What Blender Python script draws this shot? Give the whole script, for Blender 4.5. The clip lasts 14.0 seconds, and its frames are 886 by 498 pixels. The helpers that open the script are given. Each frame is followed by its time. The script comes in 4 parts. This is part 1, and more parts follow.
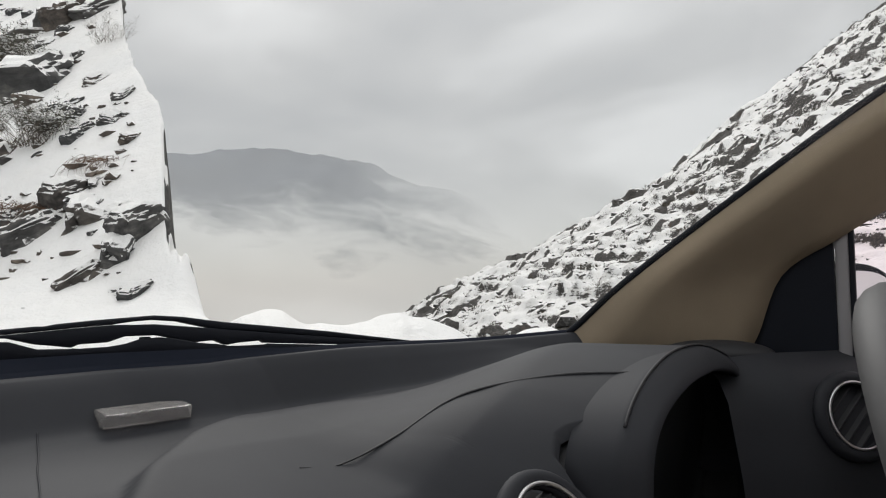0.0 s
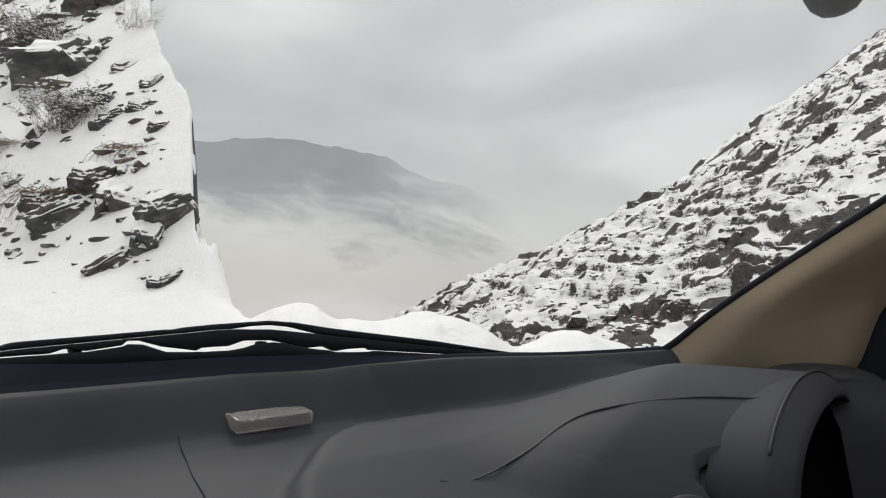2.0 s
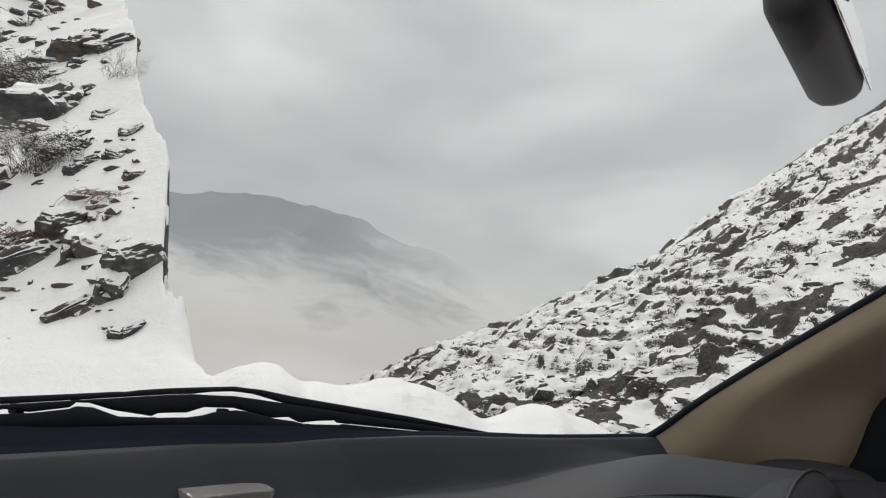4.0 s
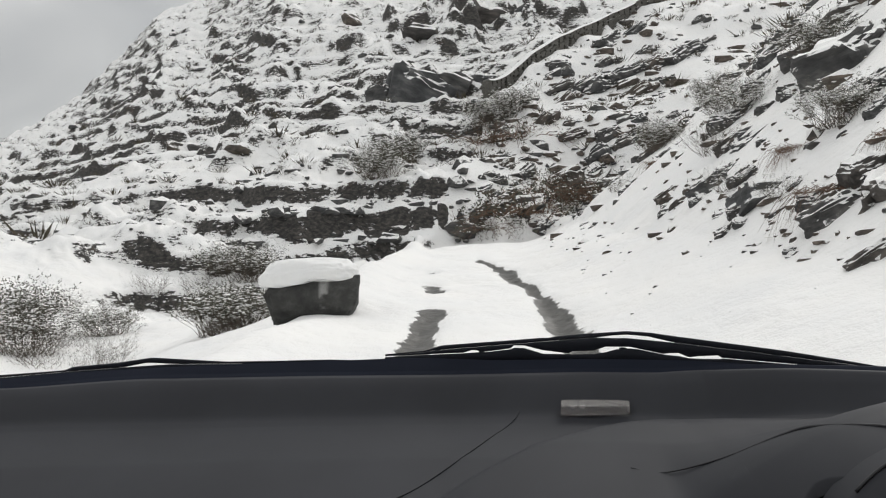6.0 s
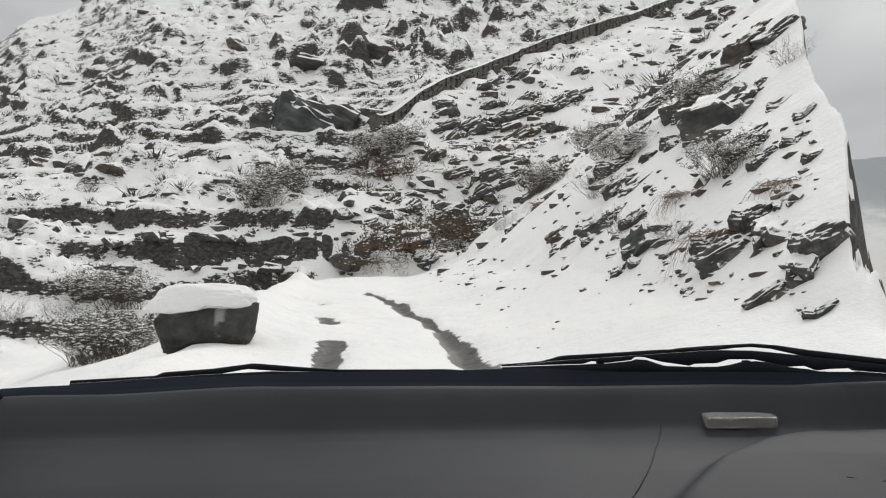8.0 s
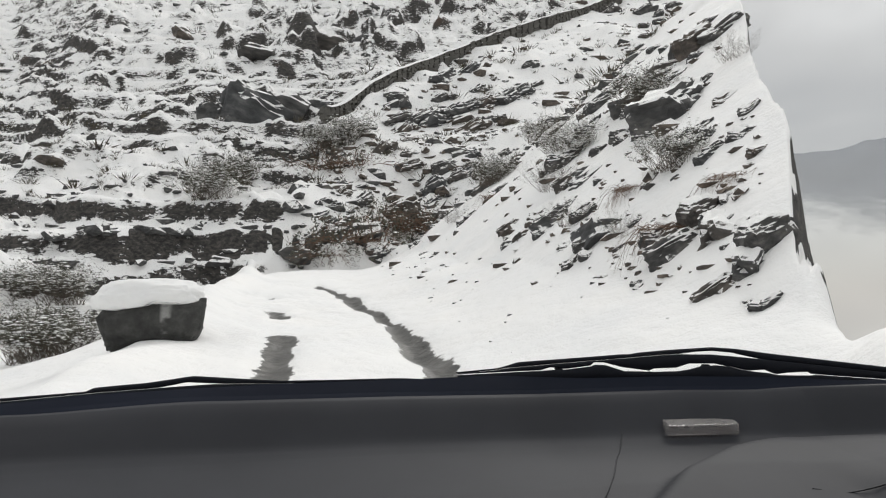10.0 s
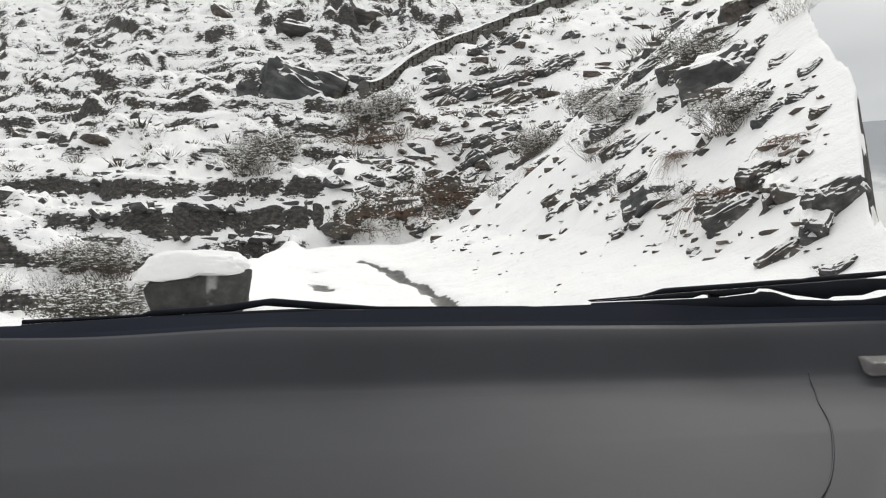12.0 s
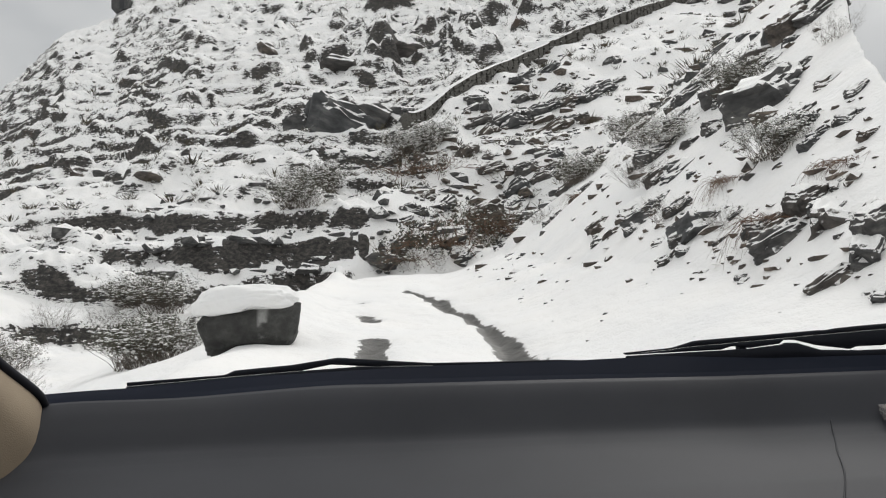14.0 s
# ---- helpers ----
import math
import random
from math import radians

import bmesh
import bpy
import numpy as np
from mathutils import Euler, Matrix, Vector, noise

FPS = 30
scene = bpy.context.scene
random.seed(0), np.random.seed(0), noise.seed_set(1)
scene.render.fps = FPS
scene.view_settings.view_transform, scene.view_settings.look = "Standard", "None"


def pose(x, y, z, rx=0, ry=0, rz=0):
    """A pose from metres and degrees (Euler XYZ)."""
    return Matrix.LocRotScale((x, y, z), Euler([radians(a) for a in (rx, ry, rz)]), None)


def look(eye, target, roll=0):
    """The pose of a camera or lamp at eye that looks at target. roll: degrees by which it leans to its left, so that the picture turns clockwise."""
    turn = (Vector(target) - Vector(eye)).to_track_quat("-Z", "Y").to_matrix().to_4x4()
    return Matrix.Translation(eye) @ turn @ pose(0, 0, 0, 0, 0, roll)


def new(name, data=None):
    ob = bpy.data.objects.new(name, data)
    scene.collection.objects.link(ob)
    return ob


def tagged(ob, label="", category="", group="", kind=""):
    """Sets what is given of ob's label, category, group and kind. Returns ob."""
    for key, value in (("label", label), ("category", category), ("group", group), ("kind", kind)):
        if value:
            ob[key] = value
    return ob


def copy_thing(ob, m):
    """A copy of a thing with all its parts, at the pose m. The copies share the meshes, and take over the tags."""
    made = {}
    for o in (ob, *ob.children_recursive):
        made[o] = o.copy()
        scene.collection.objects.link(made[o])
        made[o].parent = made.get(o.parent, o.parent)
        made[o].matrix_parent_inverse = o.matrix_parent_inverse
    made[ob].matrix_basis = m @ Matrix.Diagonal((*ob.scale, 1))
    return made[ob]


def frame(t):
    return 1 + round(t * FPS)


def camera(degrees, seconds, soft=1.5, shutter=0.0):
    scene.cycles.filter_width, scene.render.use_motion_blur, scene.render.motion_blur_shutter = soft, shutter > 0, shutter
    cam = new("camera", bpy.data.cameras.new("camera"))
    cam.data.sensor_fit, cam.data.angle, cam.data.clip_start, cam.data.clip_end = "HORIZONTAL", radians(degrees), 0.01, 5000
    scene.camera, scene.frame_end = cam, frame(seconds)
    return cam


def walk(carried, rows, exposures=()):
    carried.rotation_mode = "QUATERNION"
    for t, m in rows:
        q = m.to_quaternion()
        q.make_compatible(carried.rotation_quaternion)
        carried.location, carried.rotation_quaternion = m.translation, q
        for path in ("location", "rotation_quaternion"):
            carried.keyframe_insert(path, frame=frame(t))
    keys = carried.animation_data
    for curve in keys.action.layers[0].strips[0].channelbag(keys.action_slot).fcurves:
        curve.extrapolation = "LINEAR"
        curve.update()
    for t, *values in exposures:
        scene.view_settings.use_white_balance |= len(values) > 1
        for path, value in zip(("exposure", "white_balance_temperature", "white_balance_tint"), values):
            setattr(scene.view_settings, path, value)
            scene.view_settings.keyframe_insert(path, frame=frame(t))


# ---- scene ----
# ---------------------------------------------------------------- camera and walk
cam = camera(60.0, 14.0, soft=1.15)
PATH = [
    (0.0, -0.292, 0.475, 1.125, 93.26, 0.80, -56.14),
    (0.5, -0.314, 0.558, 1.153, 91.98, 0.14, -62.68),
    (1.0, -0.288, 0.560, 1.146, 91.62, -0.11, -60.80),
    (1.5, -0.338, 0.542, 1.142, 93.15, -1.07, -54.10),
    (2.0, -0.371, 0.567, 1.146, 92.93, -1.20, -55.36),
    (2.5, -0.365, 0.575, 1.136, 95.03, -2.57, -59.97),
    (3.0, -0.381, 0.589, 1.140, 96.16, -3.32, -65.92),
    (3.5, -0.403, 0.629, 1.175, 94.93, -4.46, -65.13),
    (3.7, -0.392, 0.635, 1.151, 96.46, -4.34, -63.94),
    (5.8, 0.082, 0.054, 1.196, 93.22, 1.30, 4.21),
    (6.0, 0.043, 0.099, 1.181, 92.71, 2.03, 2.41),
    (6.5, -0.072, 0.079, 1.196, 94.00, 0.76, -2.19),
    (7.0, -0.127, 0.079, 1.202, 95.94, 0.66, -6.39),
    (7.5, -0.210, 0.134, 1.168, 94.63, 1.93, -7.59),
    (8.0, -0.319, 0.187, 1.146, 95.10, 0.61, -6.92),
    (8.5, -0.280, 0.169, 1.136, 95.20, 1.55, -7.72),
    (8.7, -0.234, 0.186, 1.149, 92.57, 0.10, -7.76),
    (10.8, -0.387, 0.286, 1.166, 95.43, 1.11, -12.32),
    (11.0, -0.398, 0.318, 1.152, 95.61, -1.39, -12.07),
    (11.5, -0.402, 0.421, 1.110, 93.71, -0.10, -10.11),
    (12.0, -0.378, 0.457, 1.096, 92.78, 1.31, -7.60),
    (12.5, -0.413, 0.392, 1.082, 92.16, 0.94, -4.61),
    (13.0, -0.386, 0.385, 1.094, 92.20, 2.58, -2.59),
    (13.5, -0.369, 0.428, 1.108, 93.68, 2.60, -3.41),
    (14.0, -0.390, 0.364, 1.131, 94.94, 2.13, -4.21),
]
walk(cam, [(r[0], pose(*r[1:])) for r in PATH], exposures=[(0, 0.0), (2.5, 0.0), (3.0, -0.09), (3.7, -0.14), (6.0, -0.06), (7.5, -0.11), (8.0, -0.07), (8.7, -0.03), (11.0, -0.07), (11.5, -0.02), (12.0, 0.20), (12.6, 0.10), (13.2, 0.07), (14.0, -0.02)])

# ---------------------------------------------------------------- sky and sun
SUN_EL, SUN_AZ = 42.0, 35.0
world = bpy.data.worlds.new("overcast_sky")
scene.world = world
world.use_nodes = True
wt = world.node_tree
wt.nodes.clear()


def set_up(n, kw):
    """Writes a node's own settings."""
    if "attribute_name" in kw:
        n.attribute_name = kw["attribute_name"]
    if "interpolation_type" in kw:
        n.interpolation_type = kw["interpolation_type"]
    if "operation" in kw:
        n.operation = kw["operation"]
    if "use_clamp" in kw:
        n.use_clamp = kw["use_clamp"]
    if "data_type" in kw:
        n.data_type = kw["data_type"]
    if "blend_type" in kw:
        n.blend_type = kw["blend_type"]
    if "bands_direction" in kw:
        n.bands_direction = kw["bands_direction"]
    if "sky_type" in kw:
        n.sky_type = kw["sky_type"]
        n.sun_disc = kw["sun_disc"]
        n.sun_elevation = kw["sun_elevation"]
        n.sun_rotation = kw["sun_rotation"]
    return n


def wnode(kind, **kw):
    return set_up(wt.nodes.new(kind), kw)


w_out = wnode("ShaderNodeOutputWorld")
w_bg = wnode("ShaderNodeBackground")
w_sky = wnode("ShaderNodeTexSky", sky_type="NISHITA", sun_disc=False, sun_elevation=radians(SUN_EL), sun_rotation=radians(SUN_AZ))
w_tc = wnode("ShaderNodeTexCoord")
w_map = wnode("ShaderNodeMapping")
w_map.inputs["Scale"].default_value = (1.0, 1.0, 2.6)
w_n1 = wnode("ShaderNodeTexNoise")
w_n1.inputs["Scale"].default_value = 2.1
w_n1.inputs["Detail"].default_value = 5.0
w_n1.inputs["Roughness"].default_value = 0.5
w_n1.inputs["Distortion"].default_value = 0.5
w_ramp = wnode("ShaderNodeValToRGB")
w_ramp.color_ramp.elements[0].position = 0.30
w_ramp.color_ramp.elements[0].color = (0.475, 0.480, 0.484, 1)
w_ramp.color_ramp.elements[1].position = 0.66
w_ramp.color_ramp.elements[1].color = (0.77, 0.77, 0.763, 1)
w_mid = w_ramp.color_ramp.elements.new(0.48)
w_mid.color = (0.592, 0.592, 0.586, 1)
w_mul = wnode("ShaderNodeVectorMath", operation="SCALE")
w_mul.inputs["Scale"].default_value = 9.3
w_mix = wnode("ShaderNodeMix", data_type="RGBA")
w_mix.inputs["Factor"].default_value = 0.93
wt.links.new(w_tc.outputs["Generated"], w_map.inputs["Vector"])
wt.links.new(w_map.outputs["Vector"], w_n1.inputs["Vector"])
wt.links.new(w_n1.outputs["Fac"], w_ramp.inputs["Fac"])
w_sep = wnode("ShaderNodeSeparateXYZ")
wt.links.new(w_tc.outputs["Generated"], w_sep.inputs[0])
w_zen = wnode("ShaderNodeMapRange")
for _i, _v in enumerate((0.25, 1.0, 9.0, 17.0)):
    w_zen.inputs[_i + 1].default_value = _v
wt.links.new(w_sep.outputs["Z"], w_zen.inputs[0])
wt.links.new(w_zen.outputs[0], w_mul.inputs["Scale"])
wt.links.new(w_ramp.outputs["Color"], w_mul.inputs[0])
wt.links.new(w_sky.outputs["Color"], w_mix.inputs["A"])
wt.links.new(w_mul.outputs["Vector"], w_mix.inputs["B"])
wt.links.new(w_mix.outputs["Result"], w_bg.inputs["Color"])
w_bg.inputs["Strength"].default_value = 0.11
wt.links.new(w_bg.outputs["Background"], w_out.inputs["Surface"])

sun = new("sun", bpy.data.lights.new("sun", "SUN"))
sun.data.energy, sun.data.angle, sun.data.color = 1.3, radians(30), (1.0, 0.97, 0.93)
sun.matrix_world = look((0, 0, 60), (60 - 100 * math.sin(radians(SUN_AZ)) - 60, -100 * math.cos(radians(SUN_AZ)), 60 - 100 * math.tan(radians(SUN_EL))))


# ---------------------------------------------------------------- materials
class Mat:
    """A small builder round one node material."""

    def __init__(self, name, rough=0.6, metal=0.0, spec=0.5):
        self.m = bpy.data.materials.new(name)
        self.m.use_nodes = True
        self.t = self.m.node_tree
        self.b = self.t.nodes["Principled BSDF"]
        self.b.inputs["Roughness"].default_value = rough
        self.b.inputs["Metallic"].default_value = metal
        self.b.inputs["Specular IOR Level"].default_value = spec
        self.out = self.t.nodes["Material Output"]

    def node(self, kind, **kw):
        n = self.t.nodes.new(kind)
        set_up(n, kw)
        return n

    def link(self, a, b):
        self.t.links.new(a, b)

    def coord(self, which="Object", scale=(1, 1, 1), rot=(0, 0, 0)):
        tc, mp = self.node("ShaderNodeTexCoord"), self.node("ShaderNodeMapping")
        mp.inputs["Scale"].default_value = scale
        mp.inputs["Rotation"].default_value = rot
        self.link(tc.outputs[which], mp.inputs["Vector"])
        return mp.outputs["Vector"]

    def noise(self, vec, scale, detail=4.0, rough=0.55, dist=0.0):
        n = self.node("ShaderNodeTexNoise")
        n.inputs["Scale"].default_value, n.inputs["Detail"].default_value = scale, detail
        n.inputs["Roughness"].default_value, n.inputs["Distortion"].default_value = rough, dist
        self.link(vec, n.inputs["Vector"])
        return n.outputs["Fac"]

    def ramp(self, fac, stops):
        r = self.node("ShaderNodeValToRGB")
        els = r.color_ramp.elements
        els[0].position, els[1].position = stops[0][0], stops[-1][0]
        els[0].color, els[1].color = (*stops[0][1], 1), (*stops[-1][1], 1)
        for p, c in stops[1:-1]:
            els.new(p).color = (*c, 1)
        self.link(fac, r.inputs["Fac"])
        return r.outputs["Color"]

    def math(self, op, a, b=None, clamp=False):
        n = self.node("ShaderNodeMath", operation=op, use_clamp=clamp)
        for i, v in enumerate((a, b)):
            if v is None:
                continue
            if isinstance(v, (int, float)):
                n.inputs[i].default_value = v
            else:
                self.link(v, n.inputs[i])
        return n.outputs[0]

    def maprange(self, v, a, b, c=0.0, d=1.0):
        n = self.node("ShaderNodeMapRange", interpolation_type="SMOOTHSTEP")
        for i, k in enumerate((a, b, c, d)):
            n.inputs[i + 1].default_value = k
        self.link(v, n.inputs[0])
        return n.outputs[0]

    def mix(self, fac, a, b):
        n = self.node("ShaderNodeMix", data_type="RGBA")
        self.link(fac, n.inputs["Factor"])
        for k, v in (("A", a), ("B", b)):
            if isinstance(v, tuple):
                n.inputs[k].default_value = (*v, 1)
            else:
                self.link(v, n.inputs[k])
        return n.outputs["Result"]

    def colour(self, c):
        if isinstance(c, tuple):
            self.b.inputs["Base Color"].default_value = (*c, 1)
        else:
            self.link(c, self.b.inputs["Base Color"])
        return self

    def bump(self, h, strength=0.3, distance=0.01):
        n = self.node("ShaderNodeBump")
        n.inputs["Strength"].default_value, n.inputs["Distance"].default_value = strength, distance
        self.link(h, n.inputs["Height"])
        self.link(n.outputs["Normal"], self.b.inputs["Normal"])
        return self


def up_facing(m, vec, fine, low, high, spread):
    """How much snow lies: by the slope of the surface, broken by noise."""
    g = m.node("ShaderNodeNewGeometry")
    s = m.node("ShaderNodeSeparateXYZ")
    m.link(g.outputs["Normal"], s.inputs[0])
    n = m.noise(vec, fine, 6.0, 0.62)
    v = m.math("ADD", s.outputs["Z"], m.math("MULTIPLY", m.math("SUBTRACT", n, 0.5), spread))
    return m.maprange(v, low, high)


SNOW = (0.845, 0.84, 0.83)


def ground_material():
    m = Mat("snowy_ground", rough=0.75, spec=0.25)
    vec = m.coord("Object")
    att = m.node("ShaderNodeAttribute", attribute_name="rocky")
    road = m.node("ShaderNodeAttribute", attribute_name="bare")
    g = m.node("ShaderNodeNewGeometry")
    s = m.node("ShaderNodeSeparateXYZ")
    m.link(g.outputs["Normal"], s.inputs[0])
    n1 = m.noise(vec, 0.55, 8.0, 0.64)
    vec2 = m.coord("Object", (0.8, 0.8, 3.6))
    n2 = m.noise(vec2, 2.4, 8.0, 0.70)
    n3 = m.noise(m.coord("Object", (1, 1, 1.8)), 4.2, 7.0, 0.72)
    both = m.math("ADD", m.math("MULTIPLY", m.math("SUBTRACT", n1, 0.5), 0.55), m.math("MULTIPLY", m.math("SUBTRACT", n2, 0.5), 0.78))
    both = m.math("ADD", both, m.math("MULTIPLY", m.math("SUBTRACT", n3, 0.5), 0.55))
    both = m.math("ADD", both, m.math("MULTIPLY", m.math("SUBTRACT", m.noise(m.coord("Object", (1, 1, 1.5)), 9.0, 3.0, 0.6), 0.5), 0.34))
    lim = m.math("ADD", s.outputs["Z"], m.math("MULTIPLY", both, att.outputs["Fac"]))
    lim = m.math("ADD", lim, m.math("MULTIPLY", m.math("SUBTRACT", 1.0, att.outputs["Fac"]), 0.3))
    crop = m.node("ShaderNodeAttribute", attribute_name="outcrop")
    frayed = m.math("ADD", crop.outputs["Fac"], m.math("MULTIPLY", m.math("SUBTRACT", n3, 0.5), 0.9))
    lim = m.math("SUBTRACT", lim, m.math("MULTIPLY", m.maprange(frayed, 0.35, 0.65), 0.7))
    snow = m.maprange(lim, 0.540, 0.570)
    rock = m.ramp(m.noise(m.coord("Object", (1, 1, 1.7)), 4.5, 10.0, 0.76), [(0.32, (0.014, 0.014, 0.015)), (0.48, (0.05, 0.048, 0.046)), (0.60, (0.11, 0.10, 0.09)), (0.72, (0.17, 0.16, 0.14))])
    brown = m.maprange(m.noise(vec, 0.35, 4.0), 0.60, 0.78)
    rock = m.mix(brown, rock, m.ramp(m.noise(vec2, 7.0, 6.0, 0.7), [(0.35, (0.03, 0.022, 0.018)), (0.65, (0.15, 0.095, 0.065))]))
    snow_c = m.ramp(m.noise(vec, 0.8, 3.0), [(0.3, (0.82, 0.82, 0.82)), (0.7, (0.875, 0.865, 0.85))])
    col = m.mix(snow, rock, snow_c)
    mud = m.ramp(m.noise(vec, 6.0, 5.0), [(0.3, (0.035, 0.034, 0.032)), (0.5, (0.085, 0.082, 0.076)), (0.7, (0.13, 0.125, 0.115))])
    edge = m.maprange(m.math("ADD", road.outputs["Fac"], m.math("MULTIPLY", m.math("SUBTRACT", m.noise(vec, 5.0, 7.0, 0.68), 0.5), 1.1)), 0.44, 0.54)
    col = m.mix(edge, col, mud)
    m.colour(col)
    m.link(m.maprange(edge, 0.0, 1.0, 0.78, 0.32), m.b.inputs["Roughness"])
    h = m.math("ADD", m.noise(vec, 5.0, 5.0), m.math("MULTIPLY", m.noise(vec, 40.0, 3.0), 0.12))
    rough_rock = m.math("MULTIPLY", m.math("SUBTRACT", 1.0, snow), m.math("MULTIPLY", m.noise(m.coord("Object", (1, 1, 1.7)), 5.0, 9.0, 0.72), 4.5))
    m.bump(m.math("ADD", h, rough_rock), 0.6, 0.06)
    return m.m


def rock_material():
    m = Mat("slate_rock_with_snow", rough=0.7, spec=0.35)
    vec = m.coord("Object")
    oi = m.node("ShaderNodeObjectInfo")
    base = m.ramp(m.noise(m.coord("Object", (1, 1, 3)), 3.0, 7.0, 0.65), [(0.30, (0.022, 0.022, 0.023)), (0.5, (0.072, 0.070, 0.068)), (0.68, (0.17, 0.162, 0.15))])
    tint = m.ramp(oi.outputs["Random"], [(0.0, (0.9, 0.95, 1.0)), (0.6, (1, 1, 1)), (1.0, (1.15, 0.98, 0.85))])
    mul = m.node("ShaderNodeMix", data_type="RGBA", blend_type="MULTIPLY")
    mul.inputs["Factor"].default_value = 1.0
    m.link(base, mul.inputs["A"])
    m.link(tint, mul.inputs["B"])
    snow = up_facing(m, vec, 3.6, 0.44, 0.54, 1.35)
    m.colour(m.mix(snow, mul.outputs["Result"], SNOW))
    m.bump(m.noise(m.coord("Object", (1, 1, 4)), 7.0, 8.0, 0.7), 0.6, 0.04)
    return m.m


def plain(name, c, rough=0.6, metal=0.0, grain=0.0, scale=300.0, spec=0.5, vary=0.12):
    m = Mat(name, rough, metal, spec)
    vec = m.coord("Object")
    n = m.noise(vec, 6.0, 5.0)
    lo, hi = tuple(k * (1 - vary) for k in c), tuple(k * (1 + vary) for k in c)
    m.colour(m.ramp(n, [(0.3, lo), (0.7, hi)]))
    if grain:
        m.bump(m.noise(vec, scale, 2.0), grain, 0.001)
    return m.m


M_GROUND = ground_material()
M_ROCK = rock_material()
M_SNOW = Mat("snow", rough=0.75, spec=0.25)
_v = M_SNOW.coord("Object")
M_SNOW.colour(M_SNOW.ramp(M_SNOW.noise(_v, 3.0), [(0.3, (0.81, 0.81, 0.81)), (0.7, (0.87, 0.865, 0.85))])).bump(M_SNOW.noise(_v, 14.0, 6.0), 0.4, 0.03)
M_SNOW = M_SNOW.m
M_DASH = plain("dark_grey_dash_plastic", (0.033, 0.0345, 0.040), 0.62, grain=0.10, scale=900.0, spec=0.17)
M_DASH_DARK = plain("black_dash_plastic", (0.036, 0.0365, 0.040), 0.55, grain=0.1, scale=700.0, spec=0.3)
M_NAVY = plain("black_cowl_plastic", (0.012, 0.0145, 0.023), 0.9, spec=0.08)
M_RUBBER = plain("black_rubber", (0.012, 0.0135, 0.019), 0.75, spec=0.2)
M_TAN = plain("beige_pillar_trim", (0.31, 0.25, 0.18), 0.75, grain=0.4, scale=900.0, spec=0.2)
M_HEAD = plain("beige_headliner", (0.60, 0.54, 0.46), 0.9, grain=0.5, scale=600.0, spec=0.1)
M_BLUEBLACK = plain("blue_black_trim", (0.007, 0.009, 0.015), 0.6, spec=0.2)
M_SILVER = plain("silver_trim", (0.62, 0.62, 0.62), 0.28, 1.0)
M_CHANNEL = plain("pale_window_channel", (0.30, 0.29, 0.30), 0.5)
M_LEATHER = plain("grey_wheel_leather", (0.085, 0.085, 0.087), 0.6, grain=0.12, scale=900.0)
M_TWIG = plain("bare_brown_twigs", (0.095, 0.078, 0.062), 0.85, vary=0.4)
M_LEAF = plain("dull_olive_leaves", (0.085, 0.085, 0.062), 0.8, vary=0.45)
M_STRAW = plain("dead_brown_grass", (0.135, 0.082, 0.054), 0.85, vary=0.35)


def clear_acrylic():
    m = Mat("clear_acrylic", rough=0.05, spec=0.7)
    m.b.inputs["Transmission Weight"].default_value = 0.72
    m.b.inputs["IOR"].default_value = 1.45
    v = m.coord("Object")
    m.colour(m.ramp(m.noise(v, 30.0), [(0.3, (0.74, 0.70, 0.68)), (0.7, (0.90, 0.87, 0.85))]))
    return m.m


def window_glass(name, tint):
    m = bpy.data.materials.new(name)
    m.use_nodes = True
    t = m.node_tree
    t.nodes.clear()
    out, mix, tr, gl = (t.nodes.new("ShaderNode" + k) for k in ("OutputMaterial", "MixShader", "BsdfTransparent", "BsdfGlossy"))
    tr.inputs["Color"].default_value = (*tint, 1)
    gl.inputs["Roughness"].default_value = 0.03
    mix.inputs[0].default_value = 0.02
    t.links.new(tr.outputs[0], mix.inputs[1])
    t.links.new(gl.outputs[0], mix.inputs[2])
    t.links.new(mix.outputs[0], out.inputs["Surface"])
    return m


M_ACRYLIC, M_GLASS, M_PINK = clear_acrylic(), window_glass("windscreen_glass", (0.98, 0.985, 0.98)), window_glass("tinted_side_glass", (1.0, 0.90, 0.94))
M_MIRROR = plain("mirror_silver", (0.85, 0.85, 0.86), 0.02, 1.0, vary=0.02)


# ---------------------------------------------------------------- mesh helpers
def link_mesh(name, bm, material, parent=None, label="", smooth=True):
    me = bpy.data.meshes.new(name)
    bmesh.ops.recalc_face_normals(bm, faces=bm.faces)
    bm.to_mesh(me)
    bm.free()
    me.materials.append(material)
    if smooth:
        for p in me.polygons:
            p.use_smooth = True
    ob = new(name, me)
    if parent:
        ob.parent = parent
    if label:
        ob["label"] = label
    return ob


def part(name, bm, material, parent, label="", smooth=True):
    return link_mesh(name, bm, material, parent, label, smooth)


def loft(rows, closed=False):
    """A skin over rows of points, all of one length."""
    bm = bmesh.new()
    vs = [[bm.verts.new(p) for p in r] for r in rows]
    for a, b in zip(vs, vs[1:]):
        n = len(a)
        for i in range(n if closed else n - 1):
            j = (i + 1) % n
            bm.faces.new((a[i], a[j], b[j], b[i]))
    return bm


def solid(bm, t):
    """Thickens a skin by t, away from its normals."""
    bmesh.ops.recalc_face_normals(bm, faces=bm.faces)
    bmesh.ops.solidify(bm, geom=bm.faces[:], thickness=t)
    return bm


